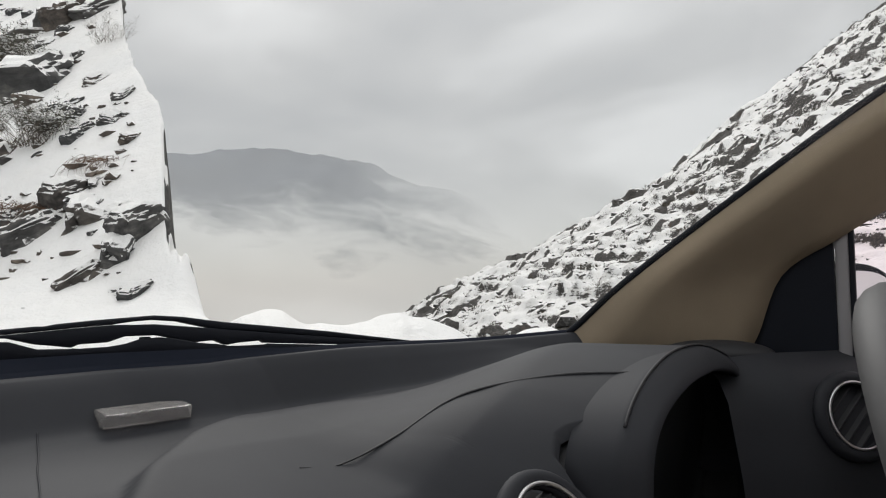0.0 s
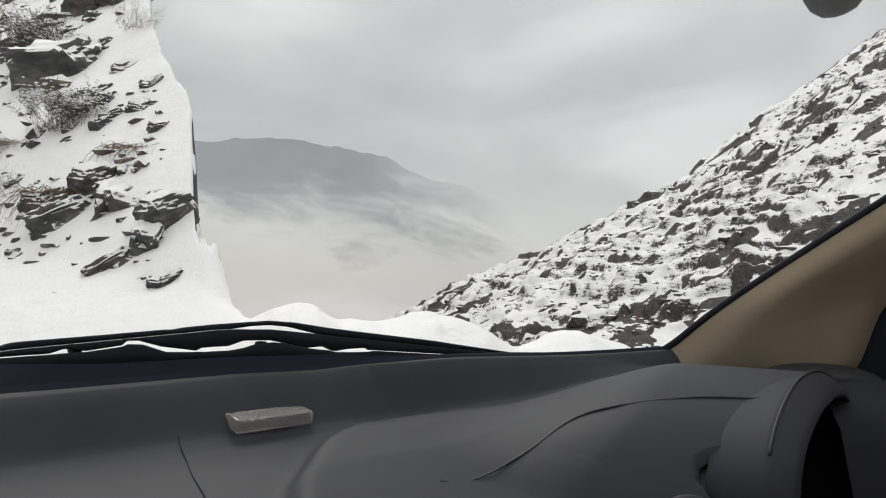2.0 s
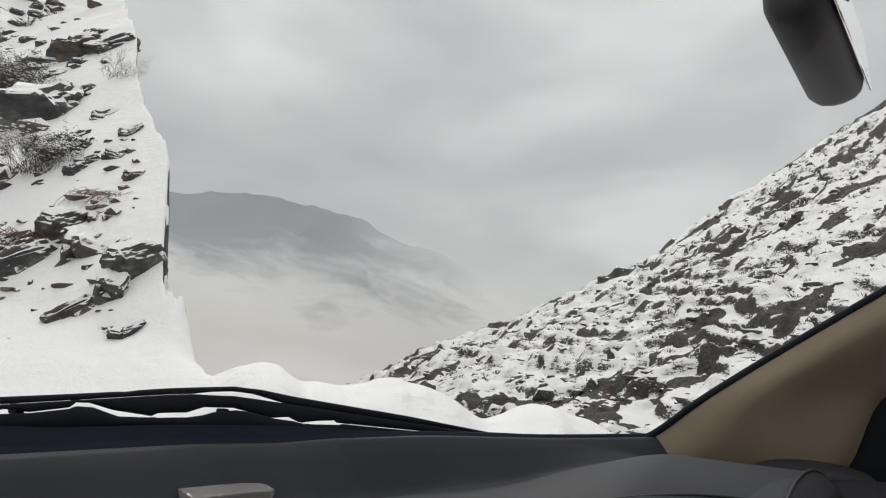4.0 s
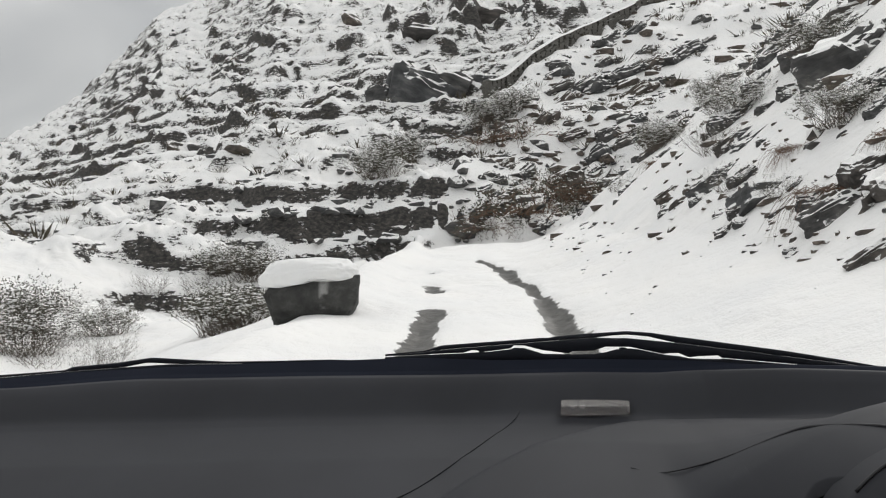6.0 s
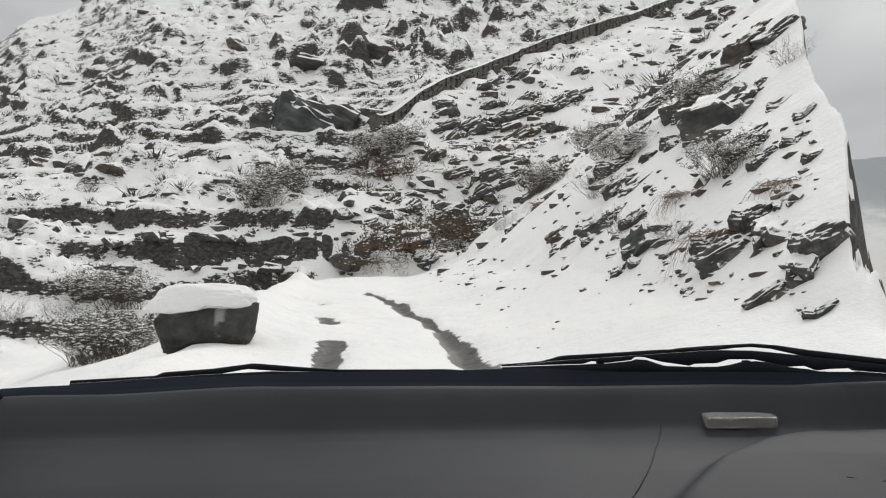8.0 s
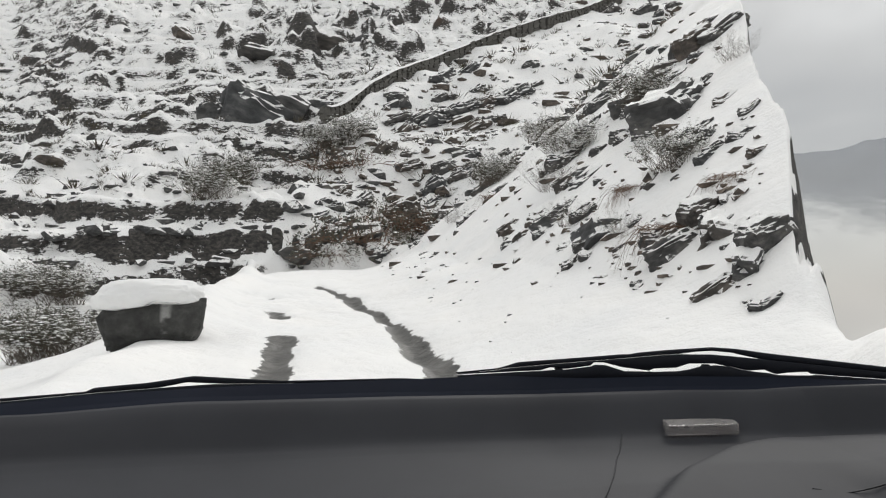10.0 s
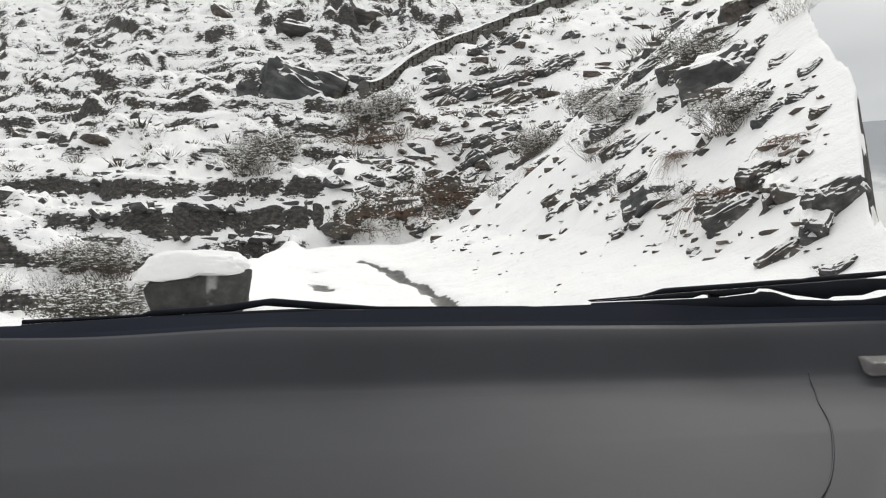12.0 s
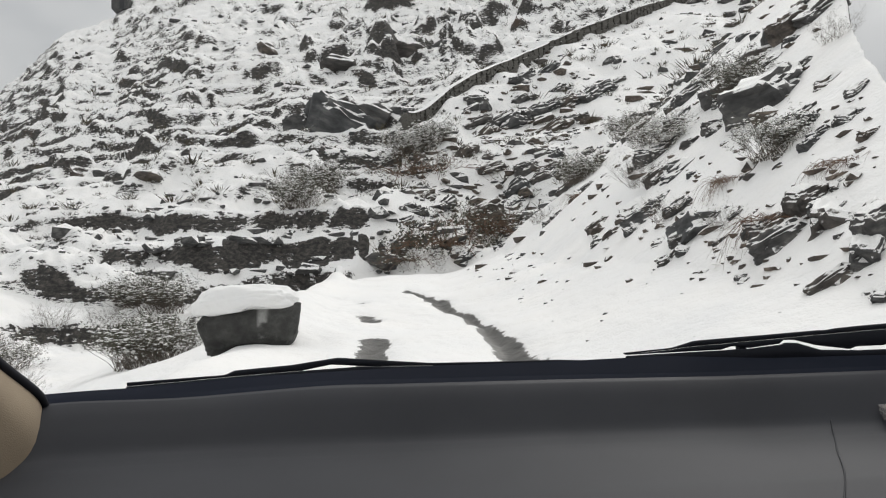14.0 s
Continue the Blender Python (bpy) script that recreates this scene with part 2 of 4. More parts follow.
def tube(points, radii, sides=10, caps=True):
    """A round rod along points."""
    pts = [Vector(p) for p in points]
    rr = radii if isinstance(radii, (list, tuple)) else [radii] * len(pts)
    bm, rings = bmesh.new(), []
    for i, p in enumerate(pts):
        d = (pts[min(i + 1, len(pts) - 1)] - pts[max(i - 1, 0)]).normalized()
        a = d.cross(Vector((0, 0, 1)))
        a = a.normalized() if a.length > 1e-3 else Vector((1, 0, 0))
        b = d.cross(a)
        rings.append([bm.verts.new(p + (a * math.cos(2 * math.pi * k / sides) + b * math.sin(2 * math.pi * k / sides)) * rr[i]) for k in range(sides)])
    for r, s in zip(rings, rings[1:]):
        for k in range(sides):
            bm.faces.new((r[k], r[(k + 1) % sides], s[(k + 1) % sides], s[k]))
    if caps:
        bm.faces.new(rings[0])
        bm.faces.new(rings[-1])
    return bm


def box(cx, cy, cz, sx, sy, sz, bevel=0.0, m=None):
    bm = bmesh.new()
    bmesh.ops.create_cube(bm, size=1.0)
    bmesh.ops.scale(bm, vec=(sx, sy, sz), verts=bm.verts)
    if bevel:
        bmesh.ops.bevel(bm, geom=bm.edges[:], offset=bevel, segments=3, profile=0.5, affect="EDGES")
    if m is not None:
        bm.transform(m)
    bmesh.ops.translate(bm, vec=(cx, cy, cz), verts=bm.verts)
    return bm


def ring(centre, normal, big, small, n=40, k=10, squash=1.0):
    """A torus round normal."""
    bm = bmesh.new()
    q = Vector((0, 0, 1)).rotation_difference(Vector(normal)).to_matrix().to_4x4()
    rows = []
    for i in range(n):
        a = 2 * math.pi * i / n
        c = Vector((math.cos(a) * big, math.sin(a) * big * squash, 0))
        e = Vector((math.cos(a), math.sin(a), 0))
        rows.append([bm.verts.new(Matrix.Translation(centre) @ q @ (c + e * small * math.cos(2 * math.pi * j / k) + Vector((0, 0, small * math.sin(2 * math.pi * j / k))))) for j in range(k)])
    for i in range(n):
        r, s = rows[i], rows[(i + 1) % n]
        for j in range(k):
            bm.faces.new((r[j], r[(j + 1) % k], s[(j + 1) % k], s[j]))
    return bm


def smooth01(x):
    x = np.clip(x, 0, 1)
    return x * x * (3 - 2 * x)


def hash3(ix, iy, iz):
    h = (ix * 374761393 + iy * 668265263 + iz * 2147483647) & 0xFFFFFFFF
    h = ((h ^ (h >> 13)) * 1274126177) & 0xFFFFFFFF
    return ((h ^ (h >> 16)) & 0xFFFF) / 65535.0


def vnoise(x, y, z=0.0):
    """Value noise from 0 to 1 on arrays."""
    x, y = np.asarray(x, float), np.asarray(y, float)
    z = np.zeros_like(x) + z
    i, j, k = (np.floor(a).astype(np.int64) for a in (x, y, z))
    f, g, h = smooth01(x - i), smooth01(y - j), smooth01(z - k)
    r = 0
    for a, wa in ((0, 1 - f), (1, f)):
        for b, wb in ((0, 1 - g), (1, g)):
            for c, wc in ((0, 1 - h), (1, h)):
                r = r + hash3(i + a, j + b, k + c) * wa * wb * wc
    return r


def fbm(x, y, octaves=4, seed=0.0):
    r, a, t = 0, 1.0, 0
    for o in range(octaves):
        r = r + a * vnoise(x * 2 ** o + 17.3 * o, y * 2 ** o - 9.1 * o, seed + 3.7 * o)
        t += a
        a *= 0.5
    return r / t


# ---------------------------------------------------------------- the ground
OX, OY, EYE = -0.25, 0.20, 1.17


def sstep(x, a, b):
    return smooth01((x - a) / (b - a))


def smax(a, b, k):
    h = np.clip(0.5 + 0.5 * (a - b) / k, 0, 1)
    return b * (1 - h) + a * h + k * h * (1 - h)


def ground(x, y, detail=True):
    """Height, rockiness and bare road at x, y."""
    x, y = np.asarray(x, float), np.asarray(y, float)
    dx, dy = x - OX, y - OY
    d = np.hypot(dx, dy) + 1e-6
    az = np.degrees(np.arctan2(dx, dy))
    wob = (fbm(x / 6, y / 6, 3, 2.0) - 0.5)
    # the climbing road
    yy = np.clip(y - 1.5, 0, 40)
    base = 0.095 * (yy + 0.0 * x)
    base = np.where(y < 1.5, 0.0, base)
    left = np.clip(-2.3 - x + 0.7 * wob, 0, 60)
    base = base - 0.30 * np.minimum(left, 5.0) - 0.05 * np.clip(left - 5, 0, 60)
    base = base + 0.28 * np.exp(-((x + 2.1 - 0.8 * wob) / 0.5) ** 2) * sstep(y, 2, 5) * (1 - 0.75 * np.exp(-((y - 9.6) / 1.6) ** 2))
    # the terraced hill ahead
    cap = np.interp(az, [-180, -50, -40, -32.4, -27.4, -22, -19, -14, 0, 30, 60], [-.05, -.03, .06, .179, .24, .353, .38, .46, .52, .52, .52])
    R = 150.0
    s = (EYE + cap * R - 3.0) / (R - 33.0)
    k = np.minimum(d, R) - 33.0 + 5.0 * wob
    hill = 3.0 + np.where(k < 0, np.maximum(s, 0.22), s) * k - 0.35 * np.clip(d - R, 0, 400)
    hill = hill - 40 * sstep(-az, 45, 75)
    # the slope beside the road
    l = np.clip(x - 1.35 - 0.25 * wob - 0.10 * np.clip(y - 20, 0, 30), -6, 200)
    apron = 0.45 * np.minimum(l, 1.8) + 0.84 * np.clip(l - 1.8, 0, 45)
    slope = 0.095 * np.clip(y - 1.5, 0, 34) + apron
    lim = np.interp(az, [0, 18, 28, 31, 32.5, 34, 35.5, 37.5, 180], [.9, .8, .62, .50, .36, .20, .05, -.04, -.05]) + 0.30 * (fbm(az / 1.4, np.log(d + 1) * 2.5, 4, 71.0) - 0.5) * sstep(d, 4, 8)
    z = smax(base, hill, 1.2)
    z = smax(z, slope, 0.35)
    spur = EYE + lim * d - 0.9 * np.clip(d - 16, 0, 200) * sstep(az, 31, 35.5)
    z = np.where(az > 16, np.minimum(z, spur), z)
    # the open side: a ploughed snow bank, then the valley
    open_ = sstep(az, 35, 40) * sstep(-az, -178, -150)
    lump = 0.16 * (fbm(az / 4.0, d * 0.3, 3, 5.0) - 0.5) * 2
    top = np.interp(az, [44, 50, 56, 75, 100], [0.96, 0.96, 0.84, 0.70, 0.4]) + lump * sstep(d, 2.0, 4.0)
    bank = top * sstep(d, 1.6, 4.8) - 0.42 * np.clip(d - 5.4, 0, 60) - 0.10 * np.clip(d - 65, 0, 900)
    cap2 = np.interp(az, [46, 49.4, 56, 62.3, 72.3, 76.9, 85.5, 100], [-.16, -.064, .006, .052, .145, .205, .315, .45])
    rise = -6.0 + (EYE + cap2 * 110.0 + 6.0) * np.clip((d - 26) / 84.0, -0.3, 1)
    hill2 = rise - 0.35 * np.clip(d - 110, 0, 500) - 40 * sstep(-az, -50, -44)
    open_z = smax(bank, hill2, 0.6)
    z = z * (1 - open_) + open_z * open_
    far = sstep(d, 250, 420)
    z = z * (1 - far) + np.minimum(z, -25 - 0.06 * d) * far
    behind = sstep(np.abs(az), 95, 110)
    z = z * (1 - behind) + (-0.12 * np.clip(d - 6, 0, 3000)) * behind
    # where rock and scrub break through
    near_l = sstep(-az, 8, 17)
    wall_d = np.interp(az, [-4, -1, 1.8, 5.4, 11.1, 17.6, 24.4, 40], [32, 36, 46.7, 51, 61.2, 67.7, 78, 95]) + 1.5 * wob
    flank = (1 - sstep(d, wall_d - 1.5, wall_d)) * sstep(az, -4, 0) * (az < 42)
    on_hill = sstep(d + 4 * wob, 24 - 2 * near_l, 34 - 5 * near_l) * (az < 40) * (1 - flank)
    on_slope = sstep(l + 0.9 * wob, 0.7, 2.2) * (1 - sstep(az, 38, 45)) * (az > -5)
    on_slope = np.maximum(on_slope, flank * sstep(d, 30, 34)) * (1 - sstep(d, wall_d - 1.5, wall_d))
    on_h2 = sstep(d, 24, 32) * (az > 44) * (az < 110)
    rocky = np.clip(np.maximum(np.maximum(on_hill, 0.35 * on_slope), on_h2), 0, 1)
    # a cut bank on the flank, under the upper road
    cut_d = np.interp(az, [4, 5.4, 10, 16, 18], [47.0, 48.5, 51, 55, 57]) + 1.4 * (fbm(az / 1.3, d * 0.02, 3, 83.0) - 0.5)
    cut = sstep(d, cut_d, cut_d + 1.2) * (1 - sstep(d, cut_d + 2, cut_d + 9)) * sstep(az, 4, 5.5) * (1 - sstep(az, 14.5, 17))
    z = z + 0.7 * cut
    # wheel ruts
    bend = -0.025 * np.clip(y - 11, 0, 60) ** 1.5
    jag = 0.10 * (fbm(x / 0.5, y / 0.5, 3, 61.0) - 0.5)
    rut_r = np.exp(-((x - 1.02 - bend + jag * 2) / (0.17 + 0.04 * np.sin(y * 0.9))) ** 2)
    rut_l = np.exp(-((x + 0.57 - bend + jag * 2) / (0.21 + 0.03 * np.sin(y * 1.3))) ** 2)
    gap = np.interp(y, [0, 10.4, 10.9, 12.6, 13.0, 14.2, 14.7, 16.6, 16.9, 17.6, 18.0], [1, 1, 0.1, 0.1, 0.9, 0.9, 0.1, 0.1, 0.7, 0.7, 0.0])
    bare = np.maximum(rut_r * sstep(-y, -23, -20), rut_l * gap) * sstep(y, 0.5, 2.0) * (np.abs(az) < 40)
    foot = sstep(d + 2.2 * (fbm(az / 3.0, d * 0.2, 3, 81.0) - 0.5), 32.6, 33.6) * sstep(az, -17, -12) * sstep(-az, -9, -4)
    z = z + 0.95 * foot * sstep(-d, -52, -36)
    z = z - 0.10 * bare
    if not detail:
        return z, rocky, bare, 0 * z
    near = np.clip(d / 40.0, 0.15, 1.0)
    # broken terraces of the hills
    hills = np.maximum(on_hill, on_h2)
    amp = np.maximum(on_hill, on_h2) * np.clip((fbm(x / 7, y / 7, 3, 11.0) - 0.32) * 6, 0, 1)
    step = 1.55
    u = (z + 0.58 * step * (fbm(x / 8.0, y / 8.0, 4, 4.0) - 0.5) * 2 * (1 + 0.5 * on_h2)) / step
    fr = u - np.floor(u)
    tread = np.clip(0.40 + 0.003 * (d - 30), 0.40, 0.58)
    z = z + amp * step * (tread * fr + (1 - tread) * smooth01((fr - 0.80) / 0.20) - fr)
    q = fbm(x / 2.2, y / 2.2, 4, 21.0)
    crags = np.exp(-((az - 5) / 10.0) ** 2) * sstep(d, 56, 66) * (1 - sstep(d, 95, 120))
    z = z + hills * (1.6 + 2.0 * crags) * np.clip(q - 0.54 + 0.10 * crags, 0, 1) * 2.2 * near
    z = z + hills * 0.40 * (fbm(x / 0.8, y / 0.8, 3, 41.0) - 0.5) * near
    # the flank: humps under the snow and the bare face of the cut bank
    edge_d = 33.4 + 1.2 * (fbm(az / 2.0, d * 0.05, 3, 87.0) - 0.5)
    outcrop = sstep(d, edge_d - 0.7, edge_d) * (1 - sstep(d, edge_d + 0.4, edge_d + 1.0)) * foot * sstep(fbm(az / 1.6, d * 0.1, 3, 85.0), 0.47, 0.56)
    outcrop = np.maximum(outcrop, on_h2 * sstep(fbm(x / 2.4, y / 2.4, 4, 95.0) + 0.25 * (fbm(x / 16, y / 16, 2, 96.0) - 0.5), 0.55, 0.60) * 0.8)
    z = z + on_slope * 0.5 * (fbm(x / 2.6, y / 5.0, 3, 91.0) - 0.5) * np.clip(d / 16, 0.4, 2)
    # soft drifts
    z = z + (1 - rocky) * 0.20 * (fbm(x / 1.1, y / 1.1, 4, 51.0) - 0.5)
    return z, rocky, bare, outcrop


def ground_sheet():
    a1 = np.arange(-40, 96, 0.14)
    a2 = np.arange(96, 320, 1.4)
    azs = np.radians(np.concatenate([a1, a2]))
    r = np.concatenate([np.geomspace(0.8, 12, 210), np.geomspace(12, 170, 540)[1:], np.geomspace(170, 4500, 36)[1:]])
    A, D = np.meshgrid(azs, r, indexing="ij")
    X, Y = OX + D * np.sin(A), OY + D * np.cos(A)
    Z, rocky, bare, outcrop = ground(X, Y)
    na, nr = A.shape
    co = np.stack([X, Y, Z], -1).reshape(-1, 3)
    i, j = np.meshgrid(np.arange(na), np.arange(nr - 1), indexing="ij")
    i2 = (i + 1) % na
    quads = np.stack([i * nr + j, i * nr + j + 1, i2 * nr + j + 1, i2 * nr + j], -1).reshape(-1, 4)[:, ::-1]
    hub = len(co)
    co = np.vstack([co, [[OX, OY, -0.05]]])
    me = bpy.data.meshes.new("ground")
    tris = np.stack([np.arange(na) * nr, (np.arange(na) + 1) % na * nr, np.full(na, hub)], -1)[:, ::-1]
    loops = np.concatenate([quads.ravel(), tris.ravel()]).astype(np.int32)
    starts = np.concatenate([np.arange(len(quads)) * 4, len(quads) * 4 + np.arange(na) * 3]).astype(np.int32)
    me.vertices.add(len(co))
    me.vertices.foreach_set("co", co.astype(np.float32).ravel())
    me.loops.add(len(loops))
    me.loops.foreach_set("vertex_index", loops)
    me.polygons.add(len(starts))
    me.polygons.foreach_set("loop_start", starts)
    me.update(calc_edges=True)
    me.polygons.foreach_set("use_smooth", np.ones(len(starts), bool))
    for name, v in (("rocky", rocky), ("bare", bare), ("outcrop", outcrop)):
        at = me.attributes.new(name, "FLOAT", "POINT")
        at.data.foreach_set("value", np.append(v.ravel(), 0).astype(np.float32))
    me.validate()
    me.materials.append(M_GROUND)
    return tagged(new("ground", me), "snow-covered mountainside with dark rock breaking through terraces", "ground", kind="structure")


ground_sheet()


def height(x, y):
    return float(ground(np.array([x]), np.array([y]))[0][0])


# ---------------------------------------------------------------- the car round the camera
YB = ([-0.74, -0.68, -0.55, -0.4, -0.2, 0.0, 0.2, 0.35, 0.5, 0.6, 0.67, 0.74], [1.07, 1.12, 1.175, 1.21, 1.242, 1.255, 1.24, 1.185, 1.08, 0.985, 0.905, 0.82])
ZB = ([-0.74, -0.68, -0.4, 0.0, 0.3, 0.5, 0.67, 0.74], [1.066, 1.0647, 1.0502, 1.0385, 1.0381, 1.0526, 1.0707, 1.07])
FALL = ([0, 0.008, 0.022, 0.040, 0.056, 0.075, 0.10, 0.21, 0.35, 0.44, 0.53, 0.60, 0.67, 1.2], [0, 0.002, 0.011, 0.027, 0.043, 0.0505, 0.054, 0.068, 0.104, 0.152, 0.228, 0.35, 0.54, 0.75])
POD = ([-0.10, 0.0, 0.10, 0.192, 0.288, 0.354, 0.443, 0.596, 0.70], [0.86, 0.96, 1.055, 1.115, 1.150, 1.118, 1.082, 1.03, 0.96])


def lip(x):
    """How far the dashboard's far edge is turned up."""
    return 0.011 * (1 - smooth01((np.abs(x) - 0.42) / 0.20))


def dash_z(x, y):
    """Height of the dashboard's skin."""
    x, y = np.asarray(x, float), np.asarray(y, float)
    s = np.clip(np.interp(x, *YB) - y, 0, 2)
    z = np.interp(x, *ZB) - np.interp(s, *FALL) + lip(x) * (1 - smooth01(s / 0.055))
    z = z + 0.018 * smooth01((np.interp(x, *POD) - y) / 0.028) * smooth01((s - 0.02) / 0.12) * smooth01((x + 0.06) / 0.1)
    t = np.abs((x - 0.52) / 0.27)
    hood = np.clip(1 - t ** 3.2, 0, 1) * smooth01((1.05 - y) / 0.22)
    z = np.where(y < 1.06, np.maximum(z, z + (np.interp(x, [.2, .5, .62, .75], [1.03, 1.068, 1.052, 1.0]) - z) * hood), z)
    return z


car = tagged(new("car"), "small hatchback with dark grey dash and beige trim on snow", "car")


def on_dash(points, lift=0.001):
    return [(x, y, float(dash_z(x, y)) + lift) for x, y in points]


def curve_through(points, n=8):
    """A smooth line through points (Catmull-Rom)."""
    p = [Vector(q) for q in points]
    p = [2 * p[0] - p[1]] + p + [2 * p[-1] - p[-2]]
    out = []
    for i in range(1, len(p) - 2):
        for k in range(n):
            t = k / n
            out.append(0.5 * ((2 * p[i]) + (p[i + 1] - p[i - 1]) * t + (2 * p[i - 1] - 5 * p[i] + 4 * p[i + 1] - p[i + 2]) * t * t + (3 * p[i] - p[i - 1] - 3 * p[i + 1] + p[i + 2]) * t ** 3))
    out.append(p[-2])
    return out


def dashboard():
    bm = bmesh.new()
    xs = np.unique(np.round(np.concatenate([np.linspace(-0.735, 0.735, 148), np.linspace(0.285, 0.365, 41)]), 4))
    nv = 110
    grid, skirt = [], []
    for x in xs:
        yb = float(np.interp(x, *YB))
        front = float(np.interp(x, [0.26, 0.285, 0.295, 0.300, 0.311, 0.326, 0.335, 0.344, 0.352, 0.359, 0.70, 0.735], [0.60, 0.635, 0.69, 0.742, 0.768, 0.773, 0.765, 0.748, 0.731, 0.712, 0.705, 0.70]))
        ys = yb + (front - yb) * np.linspace(0, 1, nv) ** 1.0
        zs = dash_z(np.full(nv, x), ys)
        zs[0] -= 0.012
        col = [bm.verts.new((x, y, z)) for y, z in zip(ys, zs)]
        col += [bm.verts.new((x, front - 0.004, zs[-1] - 0.010))]
        skirt.append([(x, front - 0.003, zs[-1] - 0.0095), (x, front + 0.03 * float(smooth01((x - 0.27) / 0.03)), zs[-1] - 0.03), (x, 0.62 + 0.22 * float(smooth01((x - 0.25) / 0.05)), 0.45)])
        grid.append(col)
    for a, b in zip(grid, grid[1:]):
        for i in range(len(a) - 1):
            bm.faces.new((a[i], b[i], b[i + 1], a[i + 1]))
    d = part("dashboard", bm, M_DASH, car, "dark grey moulded plastic dashboard")
    part("lower_panel", loft(skirt), M_DASH_DARK, d, "black lower dash panel")
    lid = [(0.098, 1.195), (0.093, 1.185), (0.075, 1.15), (0.058, 1.12), (0.022, 1.05), (-0.03, 0.975), (-0.08, 0.925), (-0.16, 0.86), (-0.35, 0.79), (-0.60, 0.76)]
    part("airbag_lid_seam", tube(curve_through(on_dash(lid, 0.0005)), 0.0008, 6), M_DASH, d, "thin panel joint")
    rim = [(0.4075, 0.720), (0.405, 0.735), (0.391, 0.793), (0.364, 0.859), (0.348, 0.902), (0.295, 0.925), (0.239, 0.947), (0.207, 0.965)]
    line = curve_through(on_dash(rim, 0.0003))
    part("hood_seam", tube(line, [0.0016 - 0.0012 * float(smooth01((i / len(line) - 0.55) / 0.45)) for i in range(len(line))], 6), M_DASH_DARK, d, "dark panel joint")
    return d


dash = dashboard()


def instrument_binnacle():
    # dark well under the hood
    rows = []
    for y, z in ((0.76, 1.03), (0.80, 1.02), (0.81, 0.98), (0.76, 0.86), (0.70, 0.78)):
        rows.append([(x, y, min(z, float(dash_z(x, max(y, 0.70))) - 0.018)) for x in np.linspace(0.25, 0.725, 30)])
    w = part("instrument_panel", loft(rows), M_DASH_DARK, car, "unlit black instrument panel under its hood")
    outer = curve_through([(0.305, 0.712, 0.78), (0.307, 0.712, 0.88), (0.310, 0.712, 0.955), (0.315, 0.712, 0.987), (0.330, 0.712, 1.010), (0.357, 0.712, 1.032), (0.398, 0.711, 1.051), (0.455, 0.710, 1.0635), (0.53, 0.708, 1.066), (0.60, 0.705, 1.056), (0.66, 0.702, 1.035), (0.695, 0.70, 0.98), (0.70, 0.70, 0.90)], 6)
    inner = curve_through([(0.327, 0.69, 0.78), (0.326, 0.69, 0.88), (0.327, 0.69, 0.955), (0.331, 0.69, 0.982), (0.346, 0.69, 1.004), (0.380, 0.69, 1.021), (0.437, 0.689, 1.035), (0.49, 0.688, 1.040), (0.53, 0.688, 1.040), (0.60, 0.688, 1.031), (0.645, 0.688, 1.005), (0.672, 0.69, 0.96), (0.675, 0.69, 0.90)], 6)
    rows = []
    for a, b in zip(outer, inner):
        out = Vector((-0.0, -0.006, 0.0))
        rows.append([a + Vector((0.006, 0.05, -0.006)), a + Vector((0.001, 0.006, -0.001)), a, a.lerp(b, 0.12) + out * 0.6, a.lerp(b, 0.5) + out * 1.3, a.lerp(b, 0.88) + out, b + out * 0.3, b + Vector((0.004, 0.010, 0)), b + Vector((0.010, 0.07, 0.004))])
    part("hood_lip", loft(rows), M_DASH, w, "smooth grey arch round the instruments")
    part("hood_crease", tube([p + Vector((0.0, -0.0005, 0.0008)) for p in outer[24:60]], 0.0014, 6), M_DASH_DARK, w)
    part("bulkhead", box(0, 0.93, 0.58, 1.40, 0.16, 0.64, 0.02), M_DASH_DARK, car)
    part("side_panel", box(0.735, 0.80, 0.80, 0.03, 0.26, 0.46, 0.01), M_DASH_DARK, car)
    part("steering_column", tube([(0.48, 0.72, 0.84), (0.47, 0.48, 0.92)], 0.035, 14), M_DASH_DARK, car)


instrument_binnacle()


def air_vent(c, normal, r, slats=4):
    v = part("air_vent", ring(c, normal, r * 1.16, r * 0.22, 40, 12), M_DASH, car, "round air outlet with a silver ring")
    part("silver_ring", ring(Vector(c) + Vector(normal).normalized() * r * 0.20, normal, r * 1.0, r * 0.05, 48, 8), M_SILVER, v, "thin silver ring")
    q = Vector((0, 0, 1)).rotation_difference(Vector(normal).normalized()).to_matrix().to_4x4()
    bm = bmesh.new()
    bmesh.ops.create_cone(bm, cap_ends=True, segments=32, radius1=r * 0.95, radius2=r * 0.98, depth=r * 0.2, matrix=Matrix.Translation(Vector(c) - Vector(normal).normalized() * r * 0.35) @ q)
    part("vent_well", bm, M_DASH_DARK, v)
    for i in range(slats):
        o = (i - (slats - 1) / 2) * r * 0.42
        half = math.sqrt(max(0.05, 0.92 - (o / r) ** 2)) * r
        b = box(0, 0, 0, half * 2, r * 0.07, r * 0.25, r * 0.02)
        b.transform(Matrix.Translation(c) @ q @ Matrix.Translation((0, o, -0.1 * r)) @ Matrix.Rotation(radians(35), 4, "X"))
        part("slat", b, M_DASH_DARK, v)


